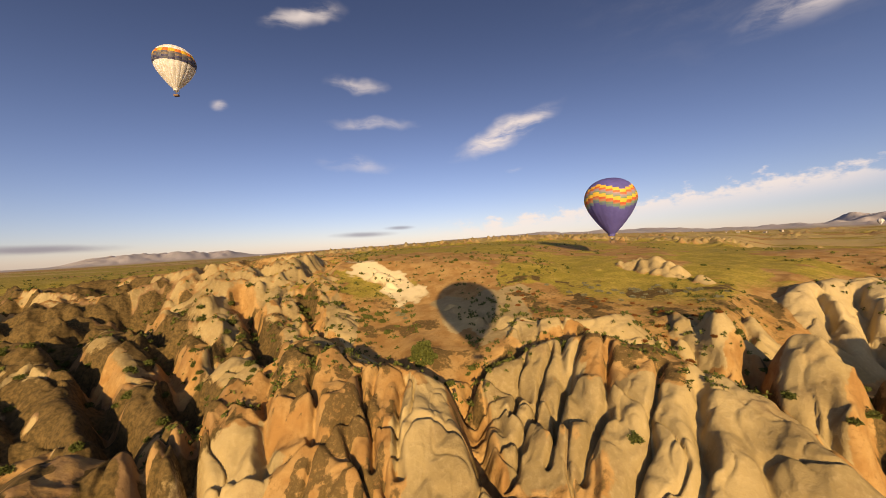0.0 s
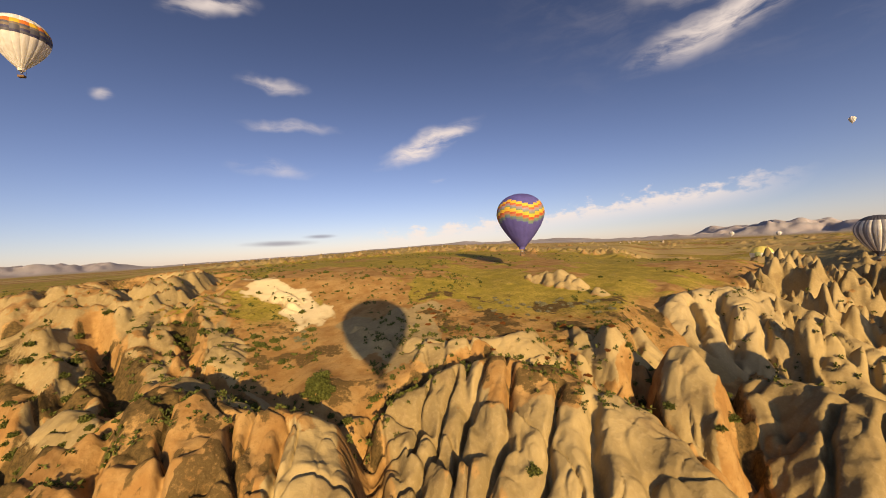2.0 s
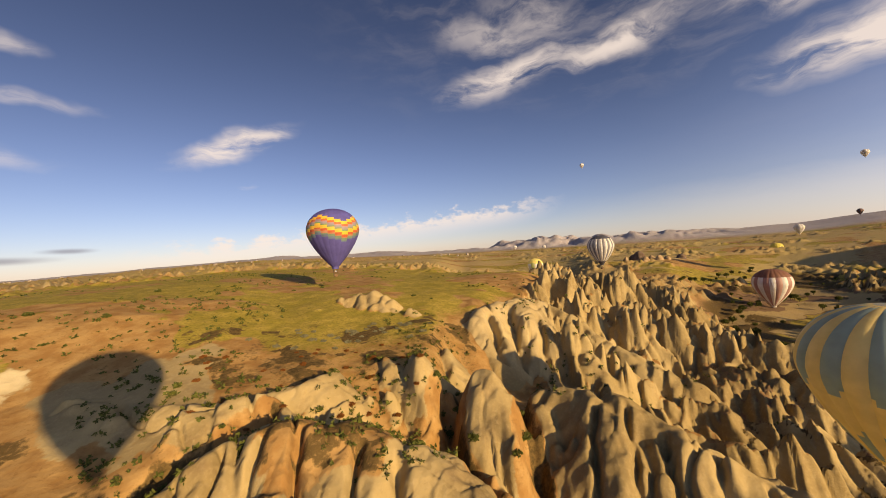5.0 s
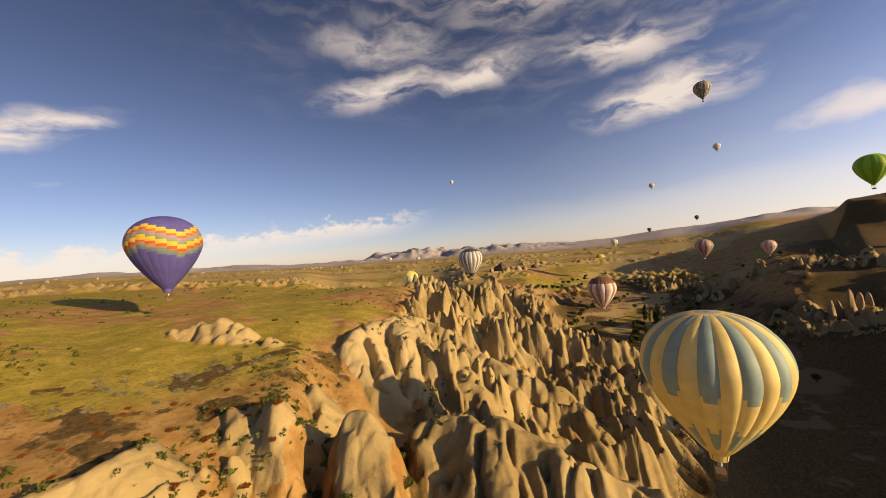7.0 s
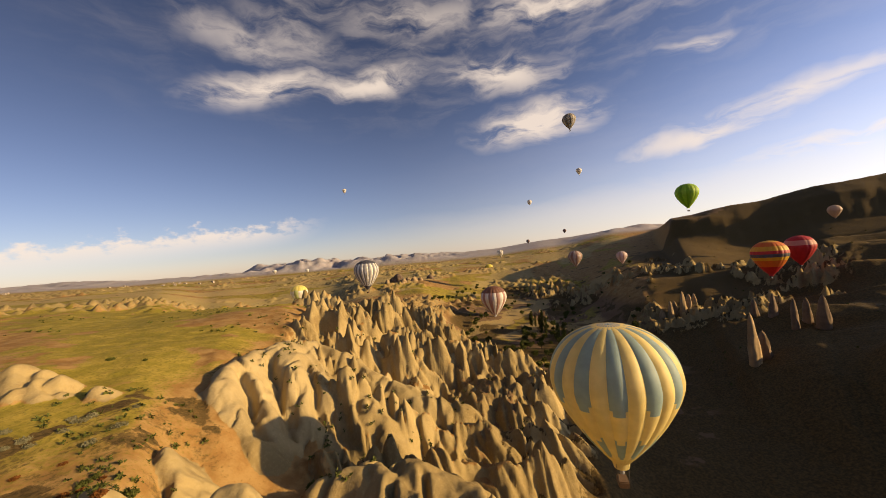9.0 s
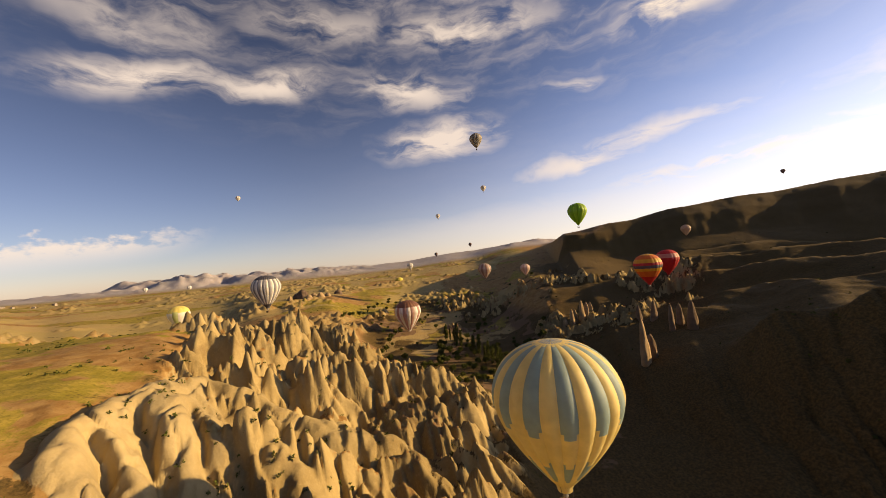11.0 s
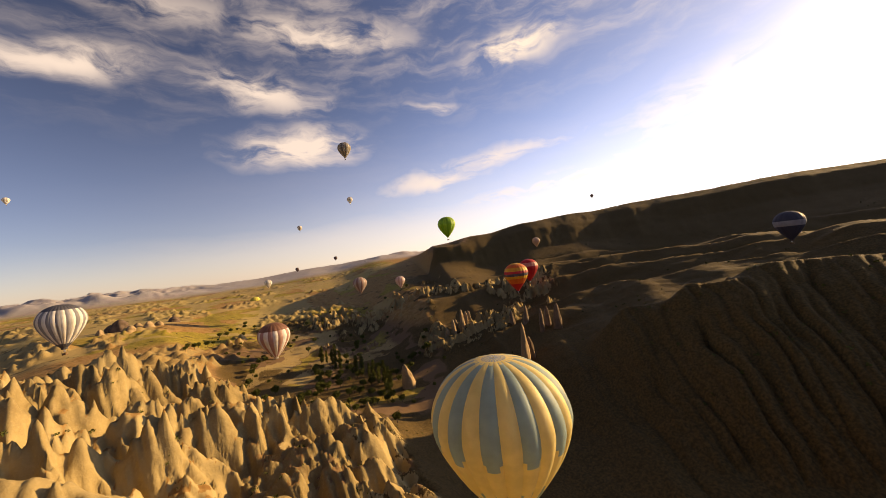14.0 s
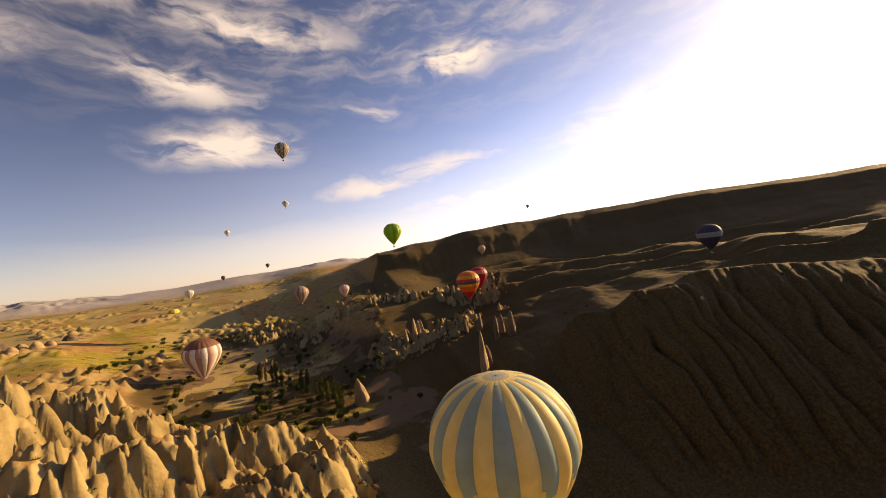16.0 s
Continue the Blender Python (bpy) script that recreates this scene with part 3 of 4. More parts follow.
def weather(x, y, z, bare):
    """Overlapping shells and narrow curved fissures in the bare tuff."""
    u0 = -0.5 * x + 0.866 * y
    for pitch, drop, seed in ((13.0, 1.4, 231), (7.0, 0.35, 241)):
        u = u0 / pitch + 3.2 * fbm(x / (1.7 * pitch), y / (1.7 * pitch), 3, seed)
        f = u - np.floor(u)
        saw = np.where(f < 0.84, f / 0.84, (1 - f) / 0.16) - 0.5
        z = z + bare * drop * saw * smooth(0.36, 0.62, value(x / (1.4 * pitch), y / (1.4 * pitch), seed + 5))
    for size, depth, seed in ((22.0, 1.9, 251), (13.0, 1.3, 257), (7.0, 0.35, 263)):
        n = fbm(x / size, y / size, 2, seed)
        z = z - bare * depth * np.exp(-((n - 0.5) / 0.018) ** 2)
    return z + bare * 0.5 * (fbm(x / 1.8, y / 1.8, 2, 261) - 0.5)


def land(x, y):
    """Height in metres, and what lies where, at places given in metres."""
    shape = x.shape
    x, y = x.ravel(), y.ravel()
    r, az = np.hypot(x, y), np.degrees(np.arctan2(x, y))
    az = np.where(az < -100, az + 360, az)
    wx, wy = 14 * (fbm(x / 25, y / 25, 3, 3) - 0.5), 14 * (fbm(x / 25, y / 25, 3, 9) - 0.5)
    # the far wall of the valley steps in and out in buttresses
    wall = smooth(104, 116, az) * (1 - smooth(185, 200, az)) * band(r, 130, 245, 14)
    around = np.radians(az) * 190.0
    w1, _, _ = cells((around + 0.9 * wx) / 21.0, (r + 1.5 * wy) / 90.0, 25)
    w2, _, _ = cells((around + 0.6 * wx) / 4.2, (r + wy) / 34.0, 26)
    push = wall * (26 * (bulge(w1) - 0.6) + 15 * (bulge(w2) - 0.6))
    mesa = smooth(104, 106, az) * band(r, 610, 830, 40)
    push = push + mesa * 32 * (fbm(az / 4.5, r / 400, 4, 31) - 0.5)
    z = lay(az + 0.05 * wx * band(az, -60, 100, 8), r + push + 0.3 * wy)
    near = smooth(6, 48, r)
    z = near * z + (1 - near) * (-52 + 9 * (fbm(x / 16, y / 16, 4, 37) - 0.5))
    # rows of fluted cones below the plateau's rim
    fins = band(az, 52.5, 86, 2.5) * band(r, 122, 330, 12) * smooth(-15, -21, z) * (1 - smooth(-55, -59, z))
    v, u = 0.26 * x - 0.966 * y, 0.966 * x + 0.26 * y
    row = (u + 1.1 * wx) / 21.0 + 0.9 * fbm(v / 55, u / 80, 3, 47)
    part_row = row - np.floor(row)
    crest_row = np.where(part_row < 0.62, part_row / 0.62, (1 - part_row) / 0.38)
    bend = 5.0 * (fbm(x / 30, y / 30, 2, 55) - 0.5)
    c1, c2, cw = cells((v + 0.5 * wy + 0.25 * u) / 4.4 + bend, (u + 0.8 * wx) / 11.0, 45, 0.95)
    e1, _, _ = cells((v + 0.5 * wy + 0.25 * u) / 2.2 + bend, (u + 0.8 * wx) / 6.0, 46, 0.95)
    lobe = 0.15 * bulge(c1) + 1.15 * np.clip(1 - c1 / 0.85, 0, 1) - 0.5 - 0.25 * (1 - smooth(0.0, 0.2, c2 - c1))
    tall = 0.35 + 1.3 * value(x / 26, y / 26, 53)
    jag = 1 - np.abs(2 * fbm((v + 0.25 * u) / 9 + 0.4 * bend, u / 24, 4, 58) - 1)
    z = z + fins * (14 * tall * (crest_row - 0.5) + 15 * (jag - 0.77) + (2.0 + 3.2 * cw * cw) * tall * lobe + 1.9 * (np.clip(1 - e1 / 0.8, 0, 1) - 0.45))
    # stepped slopes behind the valley's rim, each step ending in an edge
    steps = band(az, 113, 162, 4) * band(r, 262, 560, 16)
    stair = (r + 1.6 * wx) / 54.0 + 2.2 * fbm(x / 160, y / 160, 3, 57)
    stair = stair - np.floor(stair)
    z = z + steps * 7.5 * (np.where(stair < 0.85, stair / 0.85, (1 - stair) / 0.15) - 0.5)
    # fluted gullies on the dry side
    gully = band(az, -75, -16, 4) * band(r, 98, 215, 10)
    ridge = 1 - np.abs(2 * fbm(x / 24 + 0.03 * wx, y / 24, 5, 51) - 1)
    z = z + gully * 22 * (ridge - 0.77)
    # broken rock belts far out, clusters of spires before the dark ridge
    belt = band(az, -20, 98, 6) * band(r, 330, 1500, 40) * smooth(0.53, 0.60, fbm(x / 120, y / 70, 5, 61)) * smooth(-56, -48, z)
    b1, _, bw = cells(x / 8.0 + 0.12 * wx, y / 9.0 + 0.12 * wy, 65)
    z = z + belt * (2 + 8 * bw ** 2 + 6 * (fbm(x / 22, y / 22, 3, 67) - 0.4)) * np.clip(0.75 - b1, 0, 1)
    spires = band(az, 86, 118, 2) * band(r, 300, 560, 20) * smooth(0.47, 0.56, fbm(x / 50, y / 50, 4, 71))
    z = z + spires * (34 * np.clip(0.22 - np.abs(2 * fbm(x / 11, y / 11, 4, 73) - 1), 0, 1) + 5 * bw * np.clip(0.66 - b1, 0, 1))
    # swells, hummocks, far hills
    z = z + 2.2 * (fbm(x / 80, y / 80, 3, 81) - 0.5) * smooth(90, 160, r) + 0.8 * (fbm(x / 8, y / 8, 4, 91) - 0.5)
    hills = smooth(1700, 2500, r)
    crest = 46 * band(az, -44, -28, 3) + 52 * band(az, 44, 76, 7) + 14 * band(az, 14, 44, 5) + 16 * smooth(86, 104, az)
    z = z + hills * (crest * np.clip(3.2 * (fbm(az / 4.2, r / 900, 4, 101) - 0.36), 0, 2) + 8 * fbm(az / 6, r / 700, 3, 103))
    bare, cleft_scrub_shade = np.zeros_like(z), np.zeros_like(z)
    close = np.nonzero((r < 260) & (az > -70) & (az < 95))[0]
    zc, bc = ridge_heights(x[close], y[close], z[close])
    rough = np.maximum(bc, 0.7 * np.clip(gully + 0.4 * fins, 0, 1)[close])
    zc = weather(x[close], y[close], zc, rough)
    zc, dc = cut_clefts(x[close], y[close], zc)
    z[close], bare[close], cleft_scrub_shade[close] = zc, bc * (1 - 0.9 * dc), dc
    return z.reshape(shape), dict(r=r, az=az, z=z, bare=bare, cleft_scrub_shade=cleft_scrub_shade, fins=fins, gully=gully, belt=belt, wall=wall, spires=spires, x=x, y=y, mesa=mesa, push=push)


def build_ground():
    azs = np.concatenate([np.arange(-100, -64, 3.0), np.arange(-64, 178, 0.2), np.arange(178, 260, 3.0)])
    rs = np.concatenate([np.arange(0.5, 38, 1.25), 38 * np.exp(np.arange(0, math.log(330 / 38), 0.0045)), 330 * np.exp(np.arange(0.004, math.log(3950 / 330), 0.009))])
    A, R = np.meshgrid(np.radians(azs), rs, indexing="ij")
    X, Y = R * np.sin(A), R * np.cos(A)
    Z, info = land(X, Y)
    n, m = A.shape
    # slope from the grid
    P = np.stack([X, Y, Z], -1)
    du, dv = np.roll(P, -1, 0) - np.roll(P, 1, 0), np.gradient(P, axis=1)
    N = np.cross(du, dv)
    up = np.abs(N[..., 2]) / (np.linalg.norm(N, axis=-1) + 1e-9)
    steep = 1 - up.ravel()
    x, y, r, az, z = (info[key] for key in ("x", "y", "r", "az", "z"))
    patch, fine = fbm(x / 34, y / 34, 4, 111), fbm(x / 9, y / 9, 4, 121)
    rocky = np.clip(info["fins"] * 1.3 + info["belt"] * 0.8 + info["gully"] * 0.7 + info["spires"], 0, 1)
    white = band(az + 7 * (fine - 0.5) + 0.22 * (r - 150), -10.5, -5.2, 0.7) * band(r + 26 * (fine - 0.5), 131, 170, 4)
    rock = smooth(0.10, 0.34, steep + 0.10 * (fine - 0.5)) * (0.30 + 0.75 * rocky) + 0.25 * rocky * smooth(0.5, 0.6, fine)
    tufts = smooth(0.50, 0.62, fbm(x / 17, y / 17, 5, 141) + 0.10 * (0.34 - steep)) * (1 - smooth(48, 56, az)) * (1 - smooth(125, 140, r))
    rock = np.maximum(rock, info["bare"] * (1 - 0.95 * tufts))
    rock = np.clip(rock + white * smooth(0.1, 0.2, steep + 0.2) - 0.4 * info["wall"], 0, 1)
    slab = band(az + 8 * (patch - 0.5), -1.5, 14, 1.2) * band(r + 24 * (fine - 0.5), 97, 126, 4) * smooth(0.40, 0.47, fbm(x / 18, y / 18, 4, 161))
    rock = np.maximum(rock, slab)
    level = smooth(0.20, 0.04, steep)
    high = smooth(-24, -15, z) * band(az, -70, 62, 6) * smooth(108, 150, r) * (1 - smooth(500, 700, r))
    plains = smooth(420, 520, r) * (1 - smooth(96, 106, az))
    green = level * (high * smooth(0.40, 0.56, patch + 0.5 * (fine - 0.5) + 0.0006 * (r - 150)) + plains * smooth(0.42, 0.56, fbm(x / 95, y / 50, 3, 131)))
    # valley, slope, wall and mesa: their shade is painted as darker soil and scrub
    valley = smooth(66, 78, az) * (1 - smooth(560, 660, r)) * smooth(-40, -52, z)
    slope_shade = smooth(97, 105, az) * (1 - smooth(640, 720, r))
    shady = valley + slope_shade + info["wall"] + info["mesa"] * smooth(18, 30, z)
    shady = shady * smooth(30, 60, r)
    # badlands: dark scrub, with the shadows between the rocks painted in as well
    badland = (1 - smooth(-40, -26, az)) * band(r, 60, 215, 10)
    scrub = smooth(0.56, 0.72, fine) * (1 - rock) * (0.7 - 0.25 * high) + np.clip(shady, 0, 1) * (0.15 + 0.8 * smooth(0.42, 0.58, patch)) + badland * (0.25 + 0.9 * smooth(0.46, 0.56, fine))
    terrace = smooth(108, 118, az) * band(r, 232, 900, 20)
    edge = np.interp(az, [108, 120, 127, 136, 150, 166], [250, 232, 215, 224, 230, 262])
    # the rim's sunlit edge is painted as a strip of pale straw
    rim = smooth(110, 116, az) * (1 - smooth(172, 178, az)) * band(r + info["push"] - edge, -3, 10, 3)
    brow = band(az, 10, 46, 3) * band(r, 98, 150, 8) * (1 - info["bare"])
    green = green + 0.35 * brow * smooth(0.46, 0.58, patch)
    scrub = scrub + 0.55 * brow * smooth(0.50, 0.60, fbm(x / 4.5, y / 4.5, 4, 191))
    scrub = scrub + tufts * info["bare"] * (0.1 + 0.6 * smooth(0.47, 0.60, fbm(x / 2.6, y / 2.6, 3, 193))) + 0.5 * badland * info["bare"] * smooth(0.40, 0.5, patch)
    # scrub colour on terrace and far slope stands for their shade
    scrub = scrub + 0.85 * info["cleft_scrub_shade"] * smooth(0.42, 0.52, fine) + terrace * 1.2 + 0.8 * slope_shade * smooth(30, 60, r) - 0.8 * rim
    rock = rock * (1 - 0.9 * info["cleft_scrub_shade"]) * (1 - 0.75 * badland * smooth(0.40, 0.52, fine))
    straw = 0.9 * rim + (plains * smooth(0.46, 0.58, fbm(x / 150, y / 75, 4, 151)) + 0.6 * info["belt"]) * (1 - np.clip(shady, 0, 1))
    # near valley floor: dark scrub cover, with its shade painted in too
    scrub = scrub + 0.75 * smooth(76, 84, az) * band(r, 45, 227, 22) * smooth(0.30, 0.42, fine)
    wild = (1 - smooth(-28, -20, az)) * band(r, 92, 220, 10) * smooth(0.50, 0.56, fbm(x / 18, y / 18, 4, 181))
    rock = rock * (1 - 0.85 * wild)
    scrub = scrub + 0.7 * wild
    # small fields on the valley floor and the plains
    fielded = np.clip(band(az, 72, 95, 1.5) * band(r, 240, 620, 16) + band(az, -10, 88, 4) * band(r, 480, 1500, 40), 0, 1) * level * (1 - rocky)
    big = 1 + 1.2 * smooth(430, 640, r)
    _, _, crop = cells((0.8 * x - 0.6 * y + 16 * (fine - 0.5)) / (44 * big), (0.6 * x + 0.8 * y + 16 * (patch - 0.5)) / (20 * big), 171)
    straw = straw + fielded * 0.7 * (crop > 0.66)
    green = green + fielded * 0.6 * (crop < 0.34)
    scrub = scrub - fielded * 0.4 * (crop > 0.66)
    # distance mask for the painted haze
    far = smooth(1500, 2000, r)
    cover = np.stack([rock, np.clip(green, 0, 1), np.clip(scrub, 0, 1), np.ones_like(rock)], -1)
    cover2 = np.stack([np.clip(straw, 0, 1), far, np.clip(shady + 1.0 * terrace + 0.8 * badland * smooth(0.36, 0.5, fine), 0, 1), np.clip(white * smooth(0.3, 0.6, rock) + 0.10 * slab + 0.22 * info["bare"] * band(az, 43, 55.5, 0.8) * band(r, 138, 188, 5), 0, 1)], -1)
    i, j = np.meshgrid(np.arange(n), np.arange(m - 1), indexing="ij")
    k = (i + 1) % n
    quads = np.stack([i * m + j, k * m + j, k * m + j + 1, i * m + j + 1], -1).reshape(-1, 4)
    mesh = bpy.data.meshes.new("ground")
    mesh.vertices.add(n * m)
    mesh.vertices.foreach_set("co", P.reshape(-1, 3).astype(np.float32).ravel())
    mesh.loops.add(quads.size)
    mesh.loops.foreach_set("vertex_index", quads.ravel().astype(np.int32))
    mesh.polygons.add(len(quads))
    mesh.polygons.foreach_set("loop_start", np.arange(0, quads.size, 4, dtype=np.int32))
    mesh.polygons.foreach_set("use_smooth", np.ones(len(quads), bool))
    mesh.update(calc_edges=True)
    paint = mesh.color_attributes.new("cover", "FLOAT_COLOR", "POINT")
    paint.data.foreach_set("color", cover.astype(np.float32).ravel())
    paint = mesh.color_attributes.new("tone", "FLOAT_COLOR", "POINT")
    paint.data.foreach_set("color", cover2.astype(np.float32).ravel())
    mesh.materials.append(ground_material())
    return tagged(new("ground", mesh), "tan tuff valleys with grassy plateau and dark far ridge", "ground", kind="structure")


ground = build_ground()


def height(x, y):
    return float(land(np.array([float(x)]), np.array([float(y)]))[0][0])


# ---------- hot air balloons ----------


def part(name, bm, mats, parent, label=""):
    mesh = bpy.data.meshes.new(name)
    bm.to_mesh(mesh)
    bm.free()
    for m in mats if isinstance(mats, (list, tuple)) else [mats]:
        mesh.materials.append(m)
    ob = new(name, mesh)
    ob.parent = parent
    if label:
        tagged(ob, label)
    return ob


def envelope_point(s):
    """Radius and height of the envelope, for a diameter of 1; s runs from the crown, 0, to the mouth, 1."""
    if s < 0.5:
        a = s * math.pi
        return 0.5 * math.sin(a) ** 0.92, 0.43 * math.cos(a) + 0.12
    q = (s - 0.5) / 0.5
    return 0.5 * (1 - 0.86 * q ** 1.55), 0.12 - 0.70 * q


NYLON = {}


def nylon(rgb):
    if rgb not in NYLON:
        NYLON[rgb] = cloth("nylon", rgb)
    return NYLON[rgb]


WICKER = plain("wicker", (0.16, 0.09, 0.04), 0.85, scale=6)
STEEL = plain("burner_steel", (0.35, 0.35, 0.36), 0.4, 0.8)
ROPE = plain("rope", (0.08, 0.07, 0.06), 0.9)


def balloon(place, size, paint, label, gores=16, steps=26, across=4, spin=0.0, puff=0.03, curl=0.0, group="hot air balloons"):
    """A hot air balloon about the middle of its envelope; paint(gore, s) gives a colour of the cloth."""
    top = new("hot_air_balloon")
    top.location, top.rotation_euler = place, (0, 0, radians(spin))
    tagged(top, label, "balloon", group)
    colours = sorted({paint(g, (i + 0.5) / steps) for g in range(gores) for i in range(steps)})
    mats = [nylon(c) for c in colours]
    for g in range(gores):
        bm = bmesh.new()
        grid = []
        for i in range(steps + 1):
            rad, h = envelope_point(max(i / steps, 0.004))
            row = []
            for j in range(across + 1):
                a = 2 * math.pi * (g + j / across) / gores
                swell = 1 + puff * (math.sin(math.pi * j / across) ** 0.7 - 0.6)
                row.append(bm.verts.new((size * rad * swell * math.cos(a), size * rad * swell * math.sin(a), size * h)))
            grid.append(row)
        for i in range(steps):
            for j in range(across):
                f = bm.faces.new((grid[i][j], grid[i + 1][j], grid[i + 1][j + 1], grid[i][j + 1]))
                f.material_index, f.smooth = colours.index(paint(g, min(0.999, (i + 0.5) / steps + curl * abs((2 * j + 1) / across - 1) ** 3))), True
        part("gore", bm, mats, top)
    mouth_r, mouth_z = envelope_point(1.0)
    base = size * (mouth_z - 0.17)
    bm = bmesh.new()
    w = size * 0.062
    bmesh.ops.create_cube(bm, size=1, matrix=Matrix.Translation((0, 0, base)) @ Matrix.Diagonal((w * 2.0, w * 1.3, w * 0.85, 1)))
    bmesh.ops.bevel(bm, geom=bm.edges[:], offset=w * 0.12, segments=2, affect="EDGES")
    part("basket", bm, WICKER, top, "brown wicker basket")
    bm = bmesh.new()
    bmesh.ops.create_cone(bm, segments=10, radius1=w * 0.35, radius2=w * 0.25, depth=w * 0.4, cap_ends=True, matrix=Matrix.Translation((0, 0, base + w * 1.3)))
    part("burner", bm, STEEL, top, "steel burner")
    bm = bmesh.new()
    bmesh.ops.create_cone(bm, segments=gores, radius1=size * mouth_r * 0.86, radius2=size * mouth_r, depth=size * 0.05, matrix=Matrix.Translation((0, 0, size * (mouth_z - 0.025))))
    part("skirt", bm, nylon(paint(0, 0.99)), top)
    for sx, sy in ((-1, -1), (-1, 1), (1, -1), (1, 1)):
        a, b = Vector((sx * w * 0.95, sy * w * 0.6, base + w * 0.4)), Vector((sx * size * mouth_r * 0.7, sy * size * mouth_r * 0.7, size * mouth_z))
        bm = bmesh.new()
        m = Matrix.Translation((a + b) / 2) @ (b - a).to_track_quat("Z", "Y").to_matrix().to_4x4()
        bmesh.ops.create_cone(bm, segments=5, radius1=size * 0.0022, radius2=size * 0.0022, depth=(b - a).length, matrix=m)
        part("rope", bm, ROPE, top)
    return top


BLUE, CREAM, WHITE, GREY = (0.12, 0.11, 0.38), (0.78, 0.62, 0.25), (0.75, 0.72, 0.66), (0.09, 0.09, 0.11)
SUNNY = (0.85, 0.52, 0.07)
RED, ORANGE, GOLD, GREEN, BROWN = (0.50, 0.03, 0.03), (0.65, 0.17, 0.03), (0.70, 0.42, 0.04), (0.34, 0.52, 0.05), (0.22, 0.10, 0.06)


def paint_zigzag(g, s):
    """Blue with two stepped rows of gold and red tiles, mauve and green between, that rise and fall round the envelope."""
    q = (s - 0.27 - abs((g + 3) % 8 - 4) * 0.030) / 0.024
    rows = (SUNNY, SUNNY, (0.62, 0.16, 0.05), (0.42, 0.26, 0.28), (0.30, 0.28, 0.30), (0.20, 0.34, 0.14), SUNNY, SUNNY, (0.60, 0.13, 0.05), (0.50, 0.24, 0.14), (0.20, 0.30, 0.20), (0.16, 0.22, 0.30))
    return rows[int(q)] if 0 <= q < 12 else BLUE


def paint_striped(g, s):
    """Pale yellow with blue-grey tongues and points."""
    if s < 0.05:
        return (0.26, 0.32, 0.38)
    if g % 2 and (0.09 < s < 0.60 or 0.80 < s < 0.94):
        return (0.27, 0.37, 0.35)
    return CREAM


def stripes(a, b, every=2):
    return lambda g, s: a if g % every == 0 else b


def belts(*cuts):
    """Colours from the crown down: (s, colour) pairs."""
    def pick(g, s):
        for end, c in cuts:
            if s < end:
                return c
        return cuts[-1][1]
    return pick


def plain_paint(c):
    return lambda g, s: c

balloon((89.9, 184.5, 15.6), 25.0, paint_zigzag, "deep blue hot air balloon with chequered zigzag belt in the air", gores=24, steps=64, across=4, spin=70, puff=0.012)
balloon((107.6, 12.4, -22.2), 24.0, paint_striped, "pale yellow hot air balloon with blue-grey tongue stripes, in the air", gores=24, steps=60, across=6, spin=0, puff=0.045, curl=0.05)
balloon((-164.2, 243.4, 124.6), 24.0, lambda g, s: WHITE if s < 0.36 or s > 0.58 else ((GOLD, ORANGE) if s < 0.43 else (GREY, (0.2, 0.15, 0.1)) if s < 0.5 else ((0.04, 0.04, 0.10), GREY))[(g + int(s * 22)) % 2], "white hot air balloon with chequered coloured belt", gores=20)
balloon((-351.9, 233.3, -5.6), 20.0, stripes((0.45, 0.42, 0.38), (0.22, 0.2, 0.2)), "grey and pale striped hot air balloon in shade")
balloon((416.6, 303.5, -23.8), 20.0, lambda g, s: (0.45, 0.50, 0.22) if g % 6 == 0 and s > 0.4 else ((0.80, 0.68, 0.20) if s < 0.42 else WHITE), "white hot air balloon with yellow crown and pale green stripes", gores=12)
balloon((367.5, 189.2, -4.0), 25.0, lambda g, s: GREY if s < 0.27 or s > 0.93 else ((0.24, 0.24, 0.26) if g % 2 else WHITE), "white hot air balloon with dark crown and stripes", gores=32)
balloon((387.2, 66.5, -40.2), 25.0, lambda g, s: BROWN if s < 0.36 else ((0.42, 0.24, 0.20) if g % 2 else WHITE), "brown hot air balloon with pale striped lower half", gores=20)
balloon((919.7, 132.3, -33.7), 20.0, plain_paint((0.72, 0.62, 0.12)), "plain yellow hot air balloon low over the valley", gores=12, steps=16)
balloon((564.2, -174.5, 57.8), 27.0, stripes(GREEN, (0.22, 0.40, 0.03)), "bright green hot air balloon over the dark ridge")
balloon((754.6, -62.8, 239.1), 25.0, stripes((0.22, 0.20, 0.17), (0.40, 0.36, 0.30)), "dark grey hot air balloon high in the sky")
for spot, size in (((1379.5, -155.6, 259.1), 20.0), ((1510.4, 815.5, 333.5), 18.0), ((1531.0, 19.9, 189.5), 18.0), ((1965.1, -290.3, 37.7), 18.0), ((1087.6, 116.3, -0.4), 18.0), ((1366.6, 1094.3, 1.7), 16.0), ((1443.9, 989.8, -6.2), 16.0)):
    balloon(spot, size, stripes(WHITE, (0.5, 0.48, 0.46)), "pale distant hot air balloon high over the valley", gores=12, steps=16)
for spot, size in (((1982.9, -141.2, 78.1), 18.0), ((1989.3, 44.4, 42.6), 18.0), ((1478.5, -1377.3, 236.3), 16.0)):
    balloon(spot, size, stripes(BROWN, GREY), "small dark hot air balloon far over the hills", gores=12, steps=16)
balloon((476.0, -21.5, -8.7), 15.6, stripes((0.34, 0.20, 0.15), (0.50, 0.40, 0.34)), "brown and beige striped hot air balloon over rock spires")
